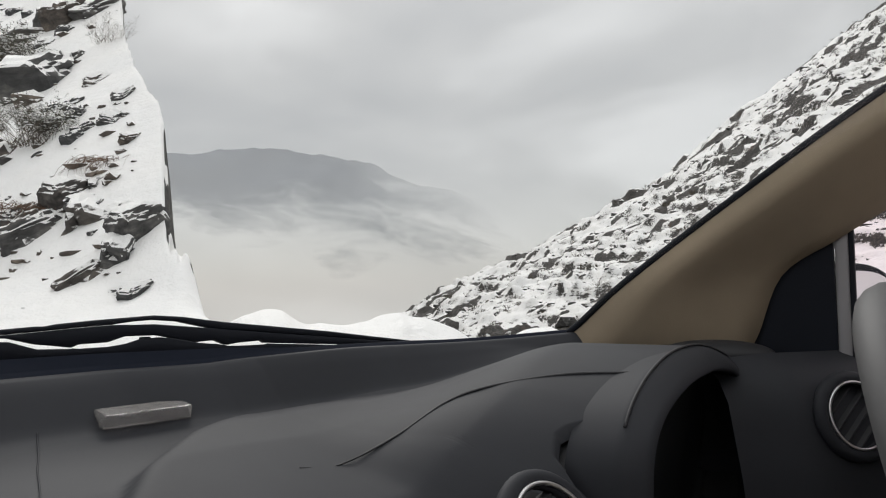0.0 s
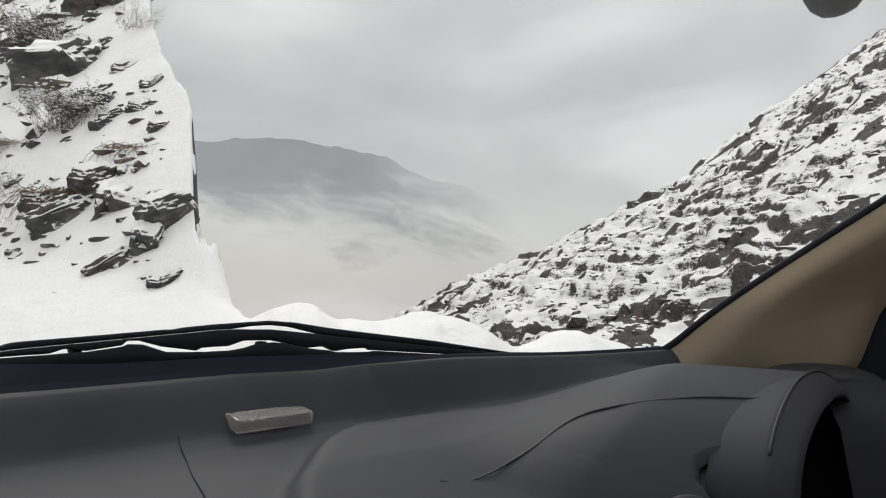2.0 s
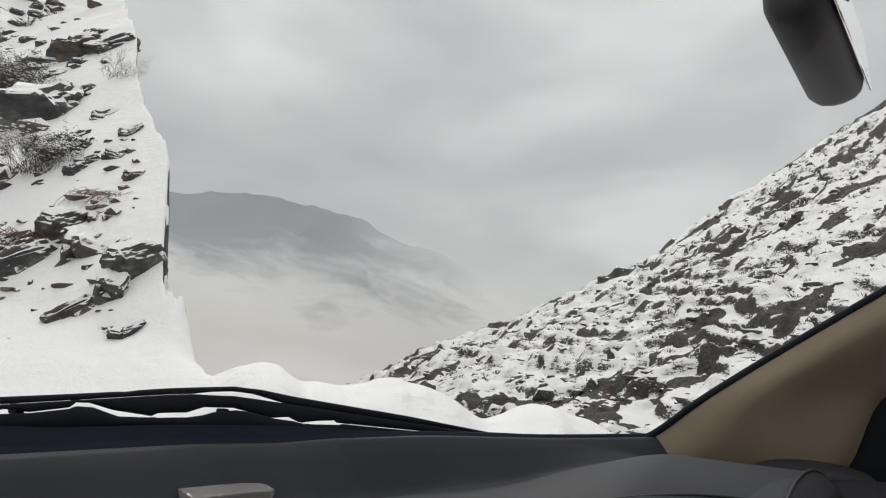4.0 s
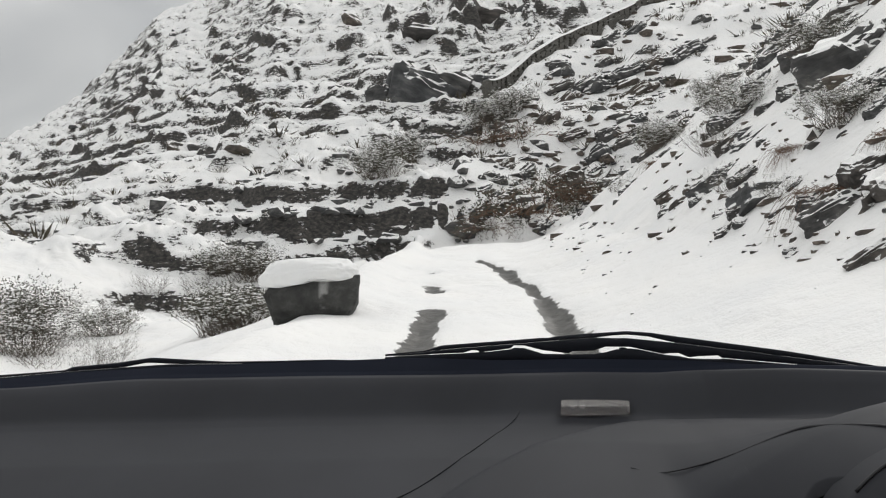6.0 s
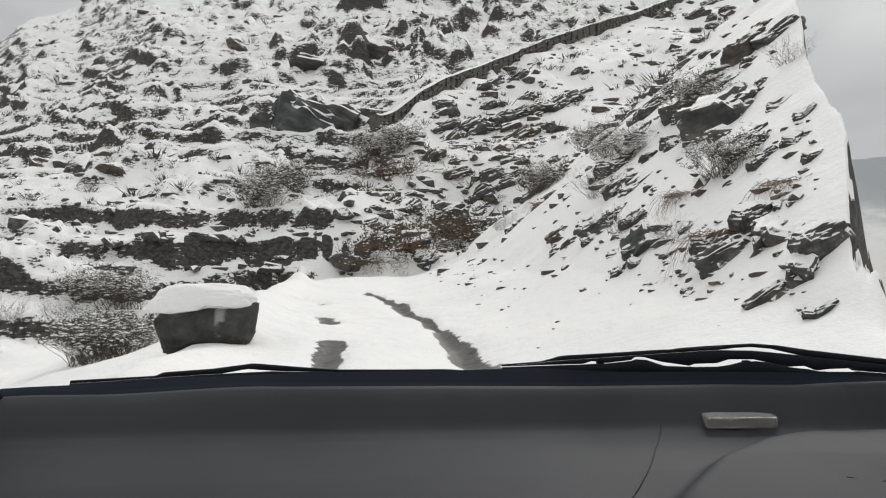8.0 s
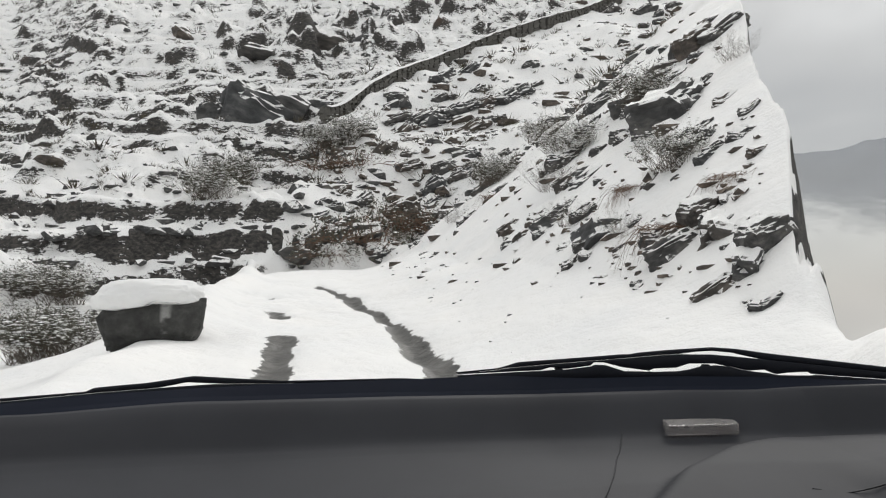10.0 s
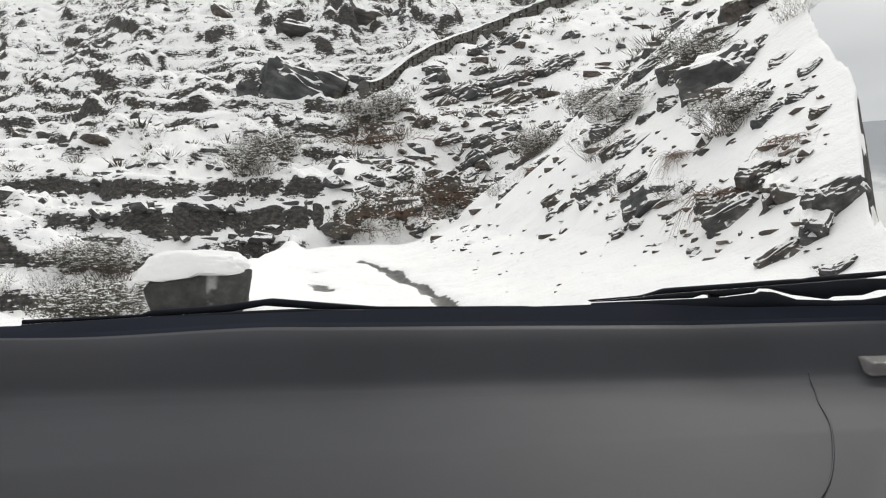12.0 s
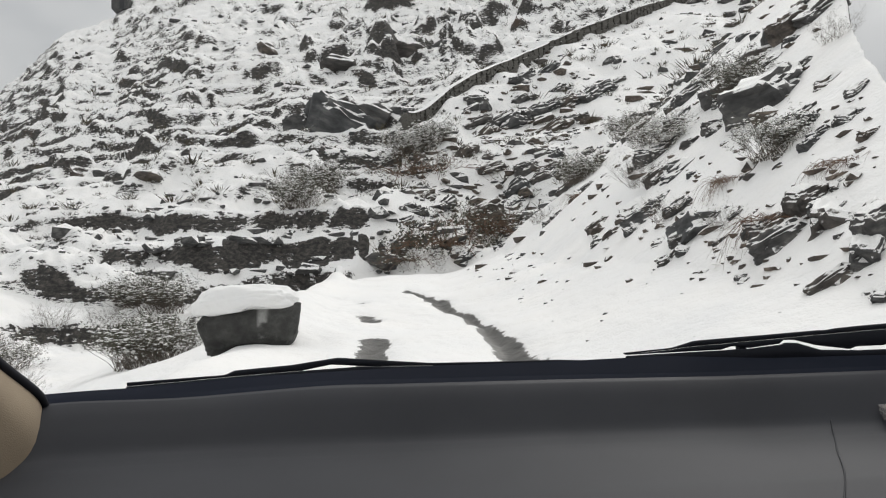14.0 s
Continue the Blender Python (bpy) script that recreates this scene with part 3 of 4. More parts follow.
def end_panel():
    """The dash's end beside the door, round the outer air vent."""
    c, n = Vector((0.655, 0.575, 0.985)), Vector((-0.62, -0.70, 0.25)).normalized()
    u = Vector((0.70, -0.62, 0)).normalized()
    v = n.cross(u) * (-1 if n.cross(u).z < 0 else 1)
    rows = []
    for i in range(25):
        a = -0.125 + 0.215 * i / 24
        row = []
        for k in range(17):
            b = -0.36 + 0.44 * k / 16
            bulge = -0.035 * float(smooth01((-0.055 - a) / 0.07)) - 0.05 * float(smooth01((b - 0.035) / 0.06)) - 0.10 * max(0.0, -0.06 - b)
            row.append(c + u * a + v * b + n * (bulge - 0.004))
        rows.append(row)
    part("end_panel", loft(rows), M_DASH, car, "dark grey dash end round the air outlet")


end_panel()
air_vent((0.655, 0.575, 0.985), (-0.62, -0.70, 0.25), 0.036)
air_vent((0.235, 0.735, 0.945), (-0.25, -0.80, 0.55), 0.036)


def pillar(side, outer, inner):
    """A windscreen pillar: outer and inner edges run from its foot to the roof."""
    rows = []
    for a, b in zip(curve_through(outer, 5), curve_through(inner, 5)):
        push = Vector((-0.030, -0.010, 0.0)) if side > 0 else Vector((0.016, -0.010, 0.0))
        rows.append([a] + [a.lerp(b, t) + push * k for t, k in ((0.05, 0.25), (0.16, 0.72), (0.25, 0.98), (0.32, 1.0), (0.42, 0.86), (0.62, 0.52), (0.85, 0.16))] + [b, b + Vector((side * 0.04, 0.02, 0))])
    p = part("windscreen_pillar", loft(rows), M_TAN, car, "beige fabric-grained pillar trim")
    edge = [a + Vector((-side * 0.001, -0.001, -0.001)) for a in curve_through(outer, 5)]
    part("pillar_seal", tube(edge, 0.0048, 8), M_RUBBER, p, "black rubber seal")
    return p


pillar(1, [(0.676, 0.945, 1.055), (0.668, 0.905, 1.078), (0.660, 0.836, 1.133), (0.657, 0.692, 1.234), (0.655, 0.531, 1.340), (0.645, 0.35, 1.435), (0.60, 0.05, 1.53)],
       [(0.722, 0.745, 0.99), (0.722, 0.690, 1.055), (0.722, 0.655, 1.139), (0.722, 0.592, 1.181), (0.722, 0.535, 1.216), (0.715, 0.35, 1.33), (0.69, 0.05, 1.45)])
pillar(-1, [(-0.715, 1.12, 1.045), (-0.702, 1.085, 1.072), (-0.703, 0.99, 1.118), (-0.70, 0.90, 1.18), (-0.68, 0.70, 1.31), (-0.66, 0.45, 1.43), (-0.60, 0.05, 1.53)],
       [(-0.715, 0.98, 0.97), (-0.715, 0.93, 1.0), (-0.72, 0.86, 1.06), (-0.72, 0.78, 1.10), (-0.72, 0.60, 1.19), (-0.72, 0.40, 1.31), (-0.69, 0.05, 1.45)])


def door(side, y_front):
    rows = []
    for y in np.linspace(-0.75, y_front, 14):
        rows.append([(side * 0.80, y, 1.045), (side * 0.745, y, 1.050), (side * 0.722, y, 1.042), (side * 0.712, y, 1.02), (side * 0.70, y, 0.9), (side * 0.70, y, 0.35)])
    d = part("door", loft(rows), M_DASH, car, "dark grey door lining")
    pane = bmesh.new()
    pane.faces.new([pane.verts.new(p) for p in ((side * 0.74, 0.59, 1.03), (side * 0.74, -0.75, 1.03), (side * 0.68, -0.75, 1.45), (side * 0.70, 0.05, 1.46), (side * 0.725, 0.45, 1.29), (side * 0.735, 0.59, 1.20))])
    glass = part("side_window", pane, M_PINK, d, "closed side window", smooth=False)
    glass.visible_shadow = False
    part("quarter_post", box(side * 0.735, 0.588, 1.115, 0.018, 0.016, 0.16, 0.004), M_CHANNEL, d, "pale window channel")
    part("seal", box(side * 0.731, 0.578, 1.115, 0.012, 0.006, 0.16, 0.002), M_RUBBER, d)
    return d


door(1, 0.71)
door(-1, 0.95)
# sail panel that carries the door mirror
sail = bmesh.new()
pts = [(0.728, 0.76, 1.03), (0.728, 0.74, 1.10), (0.728, 0.69, 1.17), (0.728, 0.598, 1.215), (0.728, 0.596, 1.03)]
sail.faces.new([sail.verts.new(p) for p in pts])
part("mirror_sail_panel", solid(sail, 0.012), M_BLUEBLACK, car, "blue-black triangular panel", smooth=False)
# tweeter pad at the dash's corner
bm = bmesh.new()
bmesh.ops.create_uvsphere(bm, u_segments=28, v_segments=14, radius=1.0)
bmesh.ops.scale(bm, vec=(0.034, 0.068, 0.017), verts=bm.verts)
bmesh.ops.rotate(bm, matrix=Matrix.Rotation(radians(12), 3, "Z"), verts=bm.verts)
bmesh.ops.translate(bm, vec=(0.678, 0.725, 1.046), verts=bm.verts)
part("tweeter_cover", bm, M_DASH_DARK, car, "low black speaker cover")


def door_mirror():
    bm = bmesh.new()
    bmesh.ops.create_uvsphere(bm, u_segments=32, v_segments=18, radius=1.0)
    for v in bm.verts:
        v.co = Vector((math.copysign(abs(v.co.x) ** 0.7, v.co.x) * 0.10, v.co.y * 0.055, math.copysign(abs(v.co.z) ** 0.7, v.co.z) * 0.085))
        if v.co.y < -0.012:
            v.co.y = -0.012
    bm.transform(pose(0.935, 0.615, 1.075, 0, 0, -38))
    m = part("door_mirror", bm, M_BLUEBLACK, car, "black door mirror reflecting snow")
    g = bmesh.new()
    vs = [g.verts.new((0.088 * math.copysign(abs(math.cos(a)) ** 0.6, math.cos(a)), -0.0145, 0.073 * math.copysign(abs(math.sin(a)) ** 0.6, math.sin(a)))) for a in np.linspace(0, 2 * math.pi, 40, endpoint=False)]
    g.faces.new(vs)
    g.transform(pose(0.935, 0.615, 1.075, 0, 0, -38))
    part("mirror_glass", solid(g, 0.002), M_MIRROR, m, smooth=False)
    part("mirror_arm", tube([(0.76, 0.66, 1.03), (0.87, 0.64, 1.035)], [0.03, 0.026], 12), M_BLUEBLACK, m)


door_mirror()


def steering_wheel():
    c, n = Vector((0.476, 0.474, 0.930)), Vector((0, -0.96, 0.28)).normalized()
    w = part("steering_wheel", ring(c, n, 0.180, 0.027, 64, 14), M_LEATHER, car, "grey leather steering wheel")
    hub = bmesh.new()
    bmesh.ops.create_uvsphere(hub, u_segments=24, v_segments=14, radius=0.065)
    bmesh.ops.scale(hub, vec=(1, 0.5, 0.9), verts=hub.verts)
    bmesh.ops.translate(hub, vec=c + Vector((0, 0.03, -0.01)), verts=hub.verts)
    part("hub", hub, M_DASH_DARK, w)
    for a in (0, 180, 270):
        e = c + Vector((math.cos(radians(a)) * 0.176, 0.4 * math.sin(radians(a)) * 0.176, 0.92 * math.sin(radians(a)) * 0.176))
        part("spoke", tube([c + Vector((0, 0.02, 0)), e], [0.022, 0.013], 10), M_LEATHER, w)


steering_wheel()


def rear_view_mirror():
    m = pose(0.492, 0.690, 1.521, -8, 10, -6)
    h = box(0, 0.012, 0, 0.21, 0.062, 0.095, 0.026)
    h.transform(m)
    r = part("rear_view_mirror", h, M_DASH_DARK, car, "black interior mirror")
    g = box(0, -0.0205, 0, 0.185, 0.003, 0.072, 0.001)
    g.transform(m)
    part("mirror_glass", g, M_MIRROR, r, smooth=False)
    part("mirror_stalk", tube([(0.49, 0.69, 1.53), (0.47, 0.66, 1.58)], [0.012, 0.016], 10), M_DASH_DARK, r)


rear_view_mirror()


def windscreen():
    xs = np.linspace(-0.69, 0.685, 24)
    rows = []
    for k in np.linspace(0, 1, 12):
        row = []
        for x in xs:
            yb, zb = float(np.interp(x, *YB)) + 0.015, float(np.interp(x, *ZB)) - 0.006
            xt = x * 0.90
            row.append((x + (xt - x) * k, yb + (0.06 + 0.10 * (1 - (x / 0.69) ** 2) - yb) * k, zb + (1.54 - zb) * k + 0.03 * math.sin(math.pi * k)))
        rows.append(row)
    g = part("windscreen", loft(rows), M_GLASS, car, "clear windscreen with a black lower edge")
    g.visible_shadow = False
    band = []
    crest = ([-0.72, -0.642, -0.555, -0.416, -0.341, -0.187, -0.063, 0.072, 0.221, 0.319, 0.434, 0.525, 0.66, 0.71], [1.0712, 1.0704, 1.0735, 1.074, 1.0745, 1.0718, 1.0725, 1.0644, 1.0634, 1.0624, 1.0585, 1.0627, 1.063, 1.0663])
    for o, h in ((-0.010, -0.018), (0.008, -0.009), (0.016, -0.003), (0.024, 0.0), (0.034, -0.002), (0.060, -0.02), (0.075, -0.1)):
        row = []
        for x in np.linspace(-0.715, 0.70, 90):
            z = float(np.interp(x, *crest)) + h
            if o < 0.02:
                z = float(np.interp(x, *ZB)) + float(lip(x)) + (-0.012 if o < 0 else 0.002)
            row.append((x, float(np.interp(x, *YB)) + o, z))
        band.append(row)
    part("cowl", loft(band), M_NAVY, car, "black cowl below the windscreen")


windscreen()


def wiper(top, slot, row, low, cross):
    """Outlines of height over x: the arm's top, the slot under the arm, the row of gaps above the blade, the blade's foot."""
    lo_x, hi_x = top[0][0], top[-1][0]
    xs = sorted(set([lo_x + (hi_x - lo_x) * i / 110 for i in range(111)] + [q[0] for q in slot + row]))

    def curve(pts, k=1):
        return [float(np.interp(x, [q[0] for q in pts], [q[k] for q in pts])) for x in xs]

    def bar(z1, z0, o, t):
        rows = []
        for x, a, b in zip(xs, z1, z0):
            a, b = a + 0.006, min(b, a - 0.0004) + 0.006
            e = min(0.0015, (a - b) * 0.3)
            y = float(np.interp(x, *YB)) + o
            rows.append([(x, y, a - e), (x, y - t, a), (x, y - t - e, a - e), (x, y - t - e, b + e), (x, y - t, b), (x, y, b)])
        return loft(rows, closed=True)

    zt, z_low = curve(top), curve(low)
    su, sl = [min(a - 0.002, b) for a, b in zip(zt, curve(slot))], curve(slot, 2)
    ru, rl = curve(row), curve(row, 2)
    w = part("wiper", bar(zt, su, 0.050, 0.010), M_RUBBER, car, "black windscreen wiper lying on the glass")
    part("wiper_frame", bar([min(a, b) for a, b in zip(su, sl)], ru, 0.046, 0.008), M_RUBBER, w)
    part("wiper_blade", bar(rl, z_low, 0.042, 0.006), M_RUBBER, w, "thin rubber blade")
    for x, a, b in cross:
        y = float(np.interp(x, *YB)) + 0.046
        part("clip", box(x, y, (a + b) / 2 + 0.006, 0.010, 0.012, b - a, 0.002), M_RUBBER, w)
    return w


wiper([(-0.1002, 1.0714), (-0.0381, 1.0748), (-0.0131, 1.0821), (0.0795, 1.0863), (0.143, 1.0895), (0.1513, 1.0889), (0.1625, 1.091), (0.2196, 1.0947), (0.2653, 1.0974), (0.297, 1.0947), (0.3346, 1.0884), (0.3895, 1.0805), (0.4529, 1.0714), (0.5094, 1.0613), (0.5518, 1.0533)],
      [(-0.1002, 1.0705, 1.0705), (0.2224, 1.088, 1.088), (0.2436, 1.0909, 1.0873), (0.2653, 1.092, 1.0871), (0.294, 1.0891, 1.0839), (0.3301, 1.0797, 1.0797), (0.3895, 1.0721, 1.0721), (0.5518, 1.0514, 1.0514)],
      [(-0.1002, 1.0687, 1.0678), (0.0204, 1.0698, 1.0693), (0.034, 1.0737, 1.0699), (0.0412, 1.0729, 1.0701), (0.0567, 1.0707, 1.0703), (0.0932, 1.0746, 1.0737), (0.0988, 1.0791, 1.0759), (0.1144, 1.0785, 1.0748), (0.142, 1.0707, 1.0656), (0.1748, 1.0658, 1.064), (0.1795, 1.0649, 1.0642), (0.1871, 1.0677, 1.0633), (0.2176, 1.0685, 1.0637), (0.2346, 1.0744, 1.0664), (0.2484, 1.0743, 1.0706), (0.2687, 1.0741, 1.0719), (0.281, 1.0711, 1.0706), (0.3121, 1.0639, 1.0634), (0.3223, 1.0647, 1.0619), (0.3331, 1.0652, 1.0608), (0.3469, 1.0587, 1.0578), (0.3583, 1.0609, 1.0574), (0.3822, 1.0628, 1.0578), (0.3859, 1.0594, 1.0589), (0.5518, 1.0475, 1.047)],
      [(-0.1002, 1.0571), (0.172, 1.0561), (0.3687, 1.0502), (0.5518, 1.0397)],
      [(0.0494, 1.0685, 1.0774), (0.26, 1.0671, 1.0726)])
wiper([(-0.6536, 1.0691), (-0.5626, 1.0702), (-0.5562, 1.0741), (-0.496, 1.0767), (-0.4459, 1.0821), (-0.3941, 1.0763), (-0.3401, 1.0707), (-0.2599, 1.0683), (-0.1838, 1.0667), (-0.134, 1.0633)],
      [(-0.6536, 1.0652, 1.0652), (-0.4851, 1.0698, 1.0698), (-0.4533, 1.0747, 1.0704), (-0.4208, 1.0714, 1.0709), (-0.4065, 1.07, 1.07), (-0.134, 1.0597, 1.0597)],
      [(-0.6536, 1.0593, 1.0588), (-0.134, 1.0579, 1.0575)],
      [(-0.6536, 1.0465), (-0.134, 1.0508)],
      [(-0.5341, 1.0548, 1.0643)])


def shell():
    """Roof, floor, back and seats close the car behind the camera."""
    rows = [[(x, y, 1.50 + 0.05 * (1 - (x / 0.66) ** 2) - 0.02 * ((y + 0.4) / 0.6) ** 2) for x in np.linspace(-0.66, 0.66, 12)] for y in np.linspace(0.10, -1.35, 12)]
    part("roof", solid(loft(rows), 0.03), M_HEAD, car, "beige roof lining")
    part("floor_pan", box(0, -0.3, 0.30, 1.5, 2.2, 0.06, 0.01), M_DASH_DARK, car)
    part("tailgate", box(0, -1.42, 0.68, 1.46, 0.06, 0.75, 0.02), M_DASH, car)
    for s in (-1, 1):
        part("rear_quarter", box(s * 0.72, -1.15, 0.72, 0.06, 0.6, 0.62, 0.02), M_TAN, car)
    for x in (-0.36, 0.36):
        part("seat_base", box(x, -0.15, 0.45, 0.48, 0.50, 0.20, 0.06), M_HEAD, car)
        part("seat_back", box(x, -0.48, 0.80, 0.46, 0.14, 0.62, 0.05, Matrix.Rotation(radians(-14), 4, "X")), M_HEAD, car)


shell()


def acrylic_block():
    m = pose(0.203, 1.183, float(dash_z(0.203, 1.183)) + 0.0085, 9.5, 0, -8)
    b = box(0, 0, 0, 0.094, 0.027, 0.0145, 0.0015)
    b.transform(m)
    o = link_mesh("acrylic_block", b, M_ACRYLIC, label="clear acrylic bar lying on the dark dashboard", smooth=False)
    tagged(o, category="block")


acrylic_block()


# ---------------------------------------------------------------- rocks
def rock_mesh(name, seed, size, cuts=9, level=3, rough=0.06):
    """A broken slate block: a ball cut by planes, then roughened."""
    rnd = random.Random(seed)
    bm = bmesh.new()
    bmesh.ops.create_icosphere(bm, subdivisions=level, radius=1.0)
    planes = []
    for _ in range(cuts):
        n = Vector((rnd.gauss(0, 1), rnd.gauss(0, 1), rnd.gauss(0, 0.8))).normalized()
        planes.append((n, rnd.uniform(0.42, 0.8)))
    planes.append((Vector((rnd.uniform(-.2, .2), rnd.uniform(-.2, .2), 1)).normalized(), rnd.uniform(0.45, 0.65)))
    off = Vector((seed * 3.1, seed * 1.7, 0))
    for v in bm.verts:
        for n, d in planes:
            k = v.co.dot(n)
            if k > d:
                v.co -= n * (k - d) * 0.96
        lay = noise.noise(Vector((v.co.x * 1.2, v.co.y * 1.2, v.co.z * 6)) + off)
        v.co *= 1 + rough * noise.noise(v.co * 2.6 + off) + rough * 0.6 * lay
        v.co = Vector((v.co.x * size[0], v.co.y * size[1], v.co.z * size[2]))
    me = bpy.data.meshes.new(name)
    bmesh.ops.recalc_face_normals(bm, faces=bm.faces)
    bm.to_mesh(me)
    bm.free()
    me.materials.append(M_ROCK)
    return me


def lumpy_mesh(name, seed, size):
    """A weathered outcrop: a block broken by layered and branching relief."""
    bm = bmesh.new()
    bmesh.ops.create_icosphere(bm, subdivisions=4, radius=1.0)
    off = Vector((seed * 2.3, seed * 1.1, seed * 0.7))
    for v in bm.verts:
        p = Vector([math.copysign(abs(c) ** 0.6, c) for c in v.co])
        big = noise.fractal(v.co * 1.1 + off, 0.7, 2.0, 4)
        lay = noise.noise(Vector((v.co.x * 1.5, v.co.y * 1.5, v.co.z * 7 + v.co.x * 2)) + off)
        step = round((p.z + 0.25 * big) * 3.2) / 3.2
        p *= 1 + 0.26 * big + 0.09 * lay + 0.10 * noise.noise(Vector((0, 0, step * 9)) + off)
        v.co = Vector((p.x * size[0], p.y * size[1], p.z * size[2]))
    me = bpy.data.meshes.new(name)
    bmesh.ops.recalc_face_normals(bm, faces=bm.faces)
    bm.to_mesh(me)
    bm.free()
    me.materials.append(M_ROCK)
    return me


ROCKS = [rock_mesh("rock", 10 + i, s, rnd_cuts, 4, 0.10) for i, (s, rnd_cuts) in enumerate((((0.5, 0.42, 0.30), 9), ((0.5, 0.30, 0.22), 10), ((0.5, 0.36, 0.36), 8), ((0.5, 0.45, 0.18), 9), ((0.5, 0.26, 0.40), 10), ((0.5, 0.40, 0.25), 12)))] + [lumpy_mesh("rock", 40 + i, q) for i, q in enumerate(((0.42, 0.32, 0.20), (0.42, 0.28, 0.26), (0.44, 0.30, 0.16), (0.40, 0.34, 0.30), (0.44, 0.24, 0.20)))]


def rock(kind, x, y, w, turn=(0, 0, 0), sink=0.3, label="dark slate rock poking out of the snow", group="rocks on the slope", tall=1.0):
    o = new("rock", ROCKS[kind % len(ROCKS)])
    z = height(x, y)
    h = w * 0.3 * tall
    o.matrix_basis = pose(x, y, z + h * (0.12 - sink), *turn) @ Matrix.Diagonal((w, w, w * tall, 1))
    return tagged(o, label, "rock", group)


def blocky(p, k):
    """A ball's point pressed towards a block."""
    return Vector([math.copysign(abs(c) ** k, c) for c in p])


def boulder():
    x, y, z = -2.05, 10.05, 0.90
    bm = bmesh.new()
    bmesh.ops.create_icosphere(bm, subdivisions=5, radius=1.0)
    for v in bm.verts:
        p = blocky(v.co, 0.42)
        n = noise.fractal(v.co * 1.3 + Vector((3, 7, 1)), 0.6, 2.0, 6)
        under = 1 - (0.17 if p.x < 0 else 0.10) * float(smooth01((0.4 - p.z) / 1.4))
        v.co = Vector((p.x * 0.50 * under + 0.045 * n, p.y * 0.40 * under + 0.045 * n, p.z * 0.30 + 0.05 * n + 0.04 * p.x))
    o = link_mesh("boulder", bm, M_BOULDER, label="squared grey boulder under a thick cap of snow")
    o.matrix_basis = pose(x, y, z + 0.16, 0, -2, 8) @ Matrix.Diagonal((1.2, 1.0, 1.0, 1))
    tagged(o, category="boulder")
    bm = bmesh.new()
    bmesh.ops.create_icosphere(bm, subdivisions=5, radius=1.0)
    for v in bm.verts:
        p = blocky(v.co, 0.66)
        n = noise.fractal(v.co * 1.7 + Vector((5, 2, 1)), 0.6, 2.0, 5)
        hang = 0.08 * float(smooth01((math.hypot(p.x, p.y) - 0.70) / 0.4))
        v.co = Vector((p.x * (0.53 + 0.03 * n), p.y * (0.45 + 0.03 * n), p.z * (0.20 if p.z > 0 else 0.12) + 0.025 * n - hang * (1.3 if p.x < 0 else 0.6)))
    bm.transform(pose(-0.04, 0.0, 0.33, 0, 3, 0))
    part("snow_cap", bm, M_SNOW, o, "thick rounded cap of fresh snow")


M_B = Mat("grey_boulder_stone", rough=0.75, spec=0.25)
_v = M_B.coord("Object")
_base = M_B.ramp(M_B.noise(_v, 5.0, 7.0, 0.65), [(0.3, (0.032, 0.032, 0.031)), (0.5, (0.055, 0.055, 0.052)), (0.68, (0.10, 0.10, 0.094))])
_wv = M_B.node("ShaderNodeTexWave", bands_direction="X")
M_B.link(M_B.coord("Object", (1, 0.4, 0.15)), _wv.inputs["Vector"])
_wv.inputs["Scale"].default_value, _wv.inputs["Distortion"].default_value, _wv.inputs["Phase Offset"].default_value = 0.25, 2.5, 2.4
M_B.colour(M_B.mix(M_B.math("MULTIPLY", M_B.maprange(_wv.outputs["Fac"], 0.975, 1.0), M_B.maprange(M_B.noise(_v, 4.0, 5.0), 0.42, 0.6)), _base, (0.30, 0.30, 0.29)))
M_B.bump(M_B.noise(_v, 7.0, 9.0, 0.68), 0.8, 0.05)
M_BOULDER = M_B.m
boulder()

# the slope's bare masses: each a few overlapping outcrops (x, y, width)
rnd = random.Random(11)
MASSES = ((3.45, 6.2, 0.60), (3.15, 5.5, 0.36), (3.88, 8.10, 0.64), (3.59, 7.81, 0.43), (3.39, 9.74, 0.57), (5.1, 10.2, 0.62), (8.36, 20.81, 1.48), (5.64, 16.76, 1.07),
          (6.03, 25.20, 1.00), (6.55, 39.20, 1.97), (8.9, 16.5, 1.37), (5.0, 9.3, 0.45), (3.09, 7.60, 0.22), (4.72, 23.73, 0.67), (3.03, 33.01, 0.73), (3.96, 7.54, 0.56))
for x, y, w in MASSES:
    for k in range(3 if w > 0.5 else 2):
        a, r = rnd.uniform(0, 6.28), w * (0.55 if k else 0.0)
        rock(6 + rnd.randrange(5), x + r * math.cos(a) * 0.8, y + r * math.sin(a), w * rnd.uniform(0.6, 0.95), (rnd.uniform(-15, 15), rnd.uniform(-40, -15), rnd.uniform(-20, 60)), rnd.uniform(0.1, 0.55), "dark layered slate outcrop dusted with snow" if w > 0.5 else "small dark slate rock in the snow", tall=rnd.uniform(0.9, 1.5))
# the dark cut bank below the upper wall
for k in range(10):
    f = k / 9
    rock((6, 8, 10, 8)[k % 4], 5.6 + 8.6 * f, 47.0 + 2.4 * f, rnd.uniform(1.9, 2.7), (rnd.uniform(-8, 8), rnd.uniform(-28, -14), rnd.uniform(0, 25)), 0.1, "long dark earth bank under the upper road", "cut bank", rnd.uniform(0.8, 1.2))


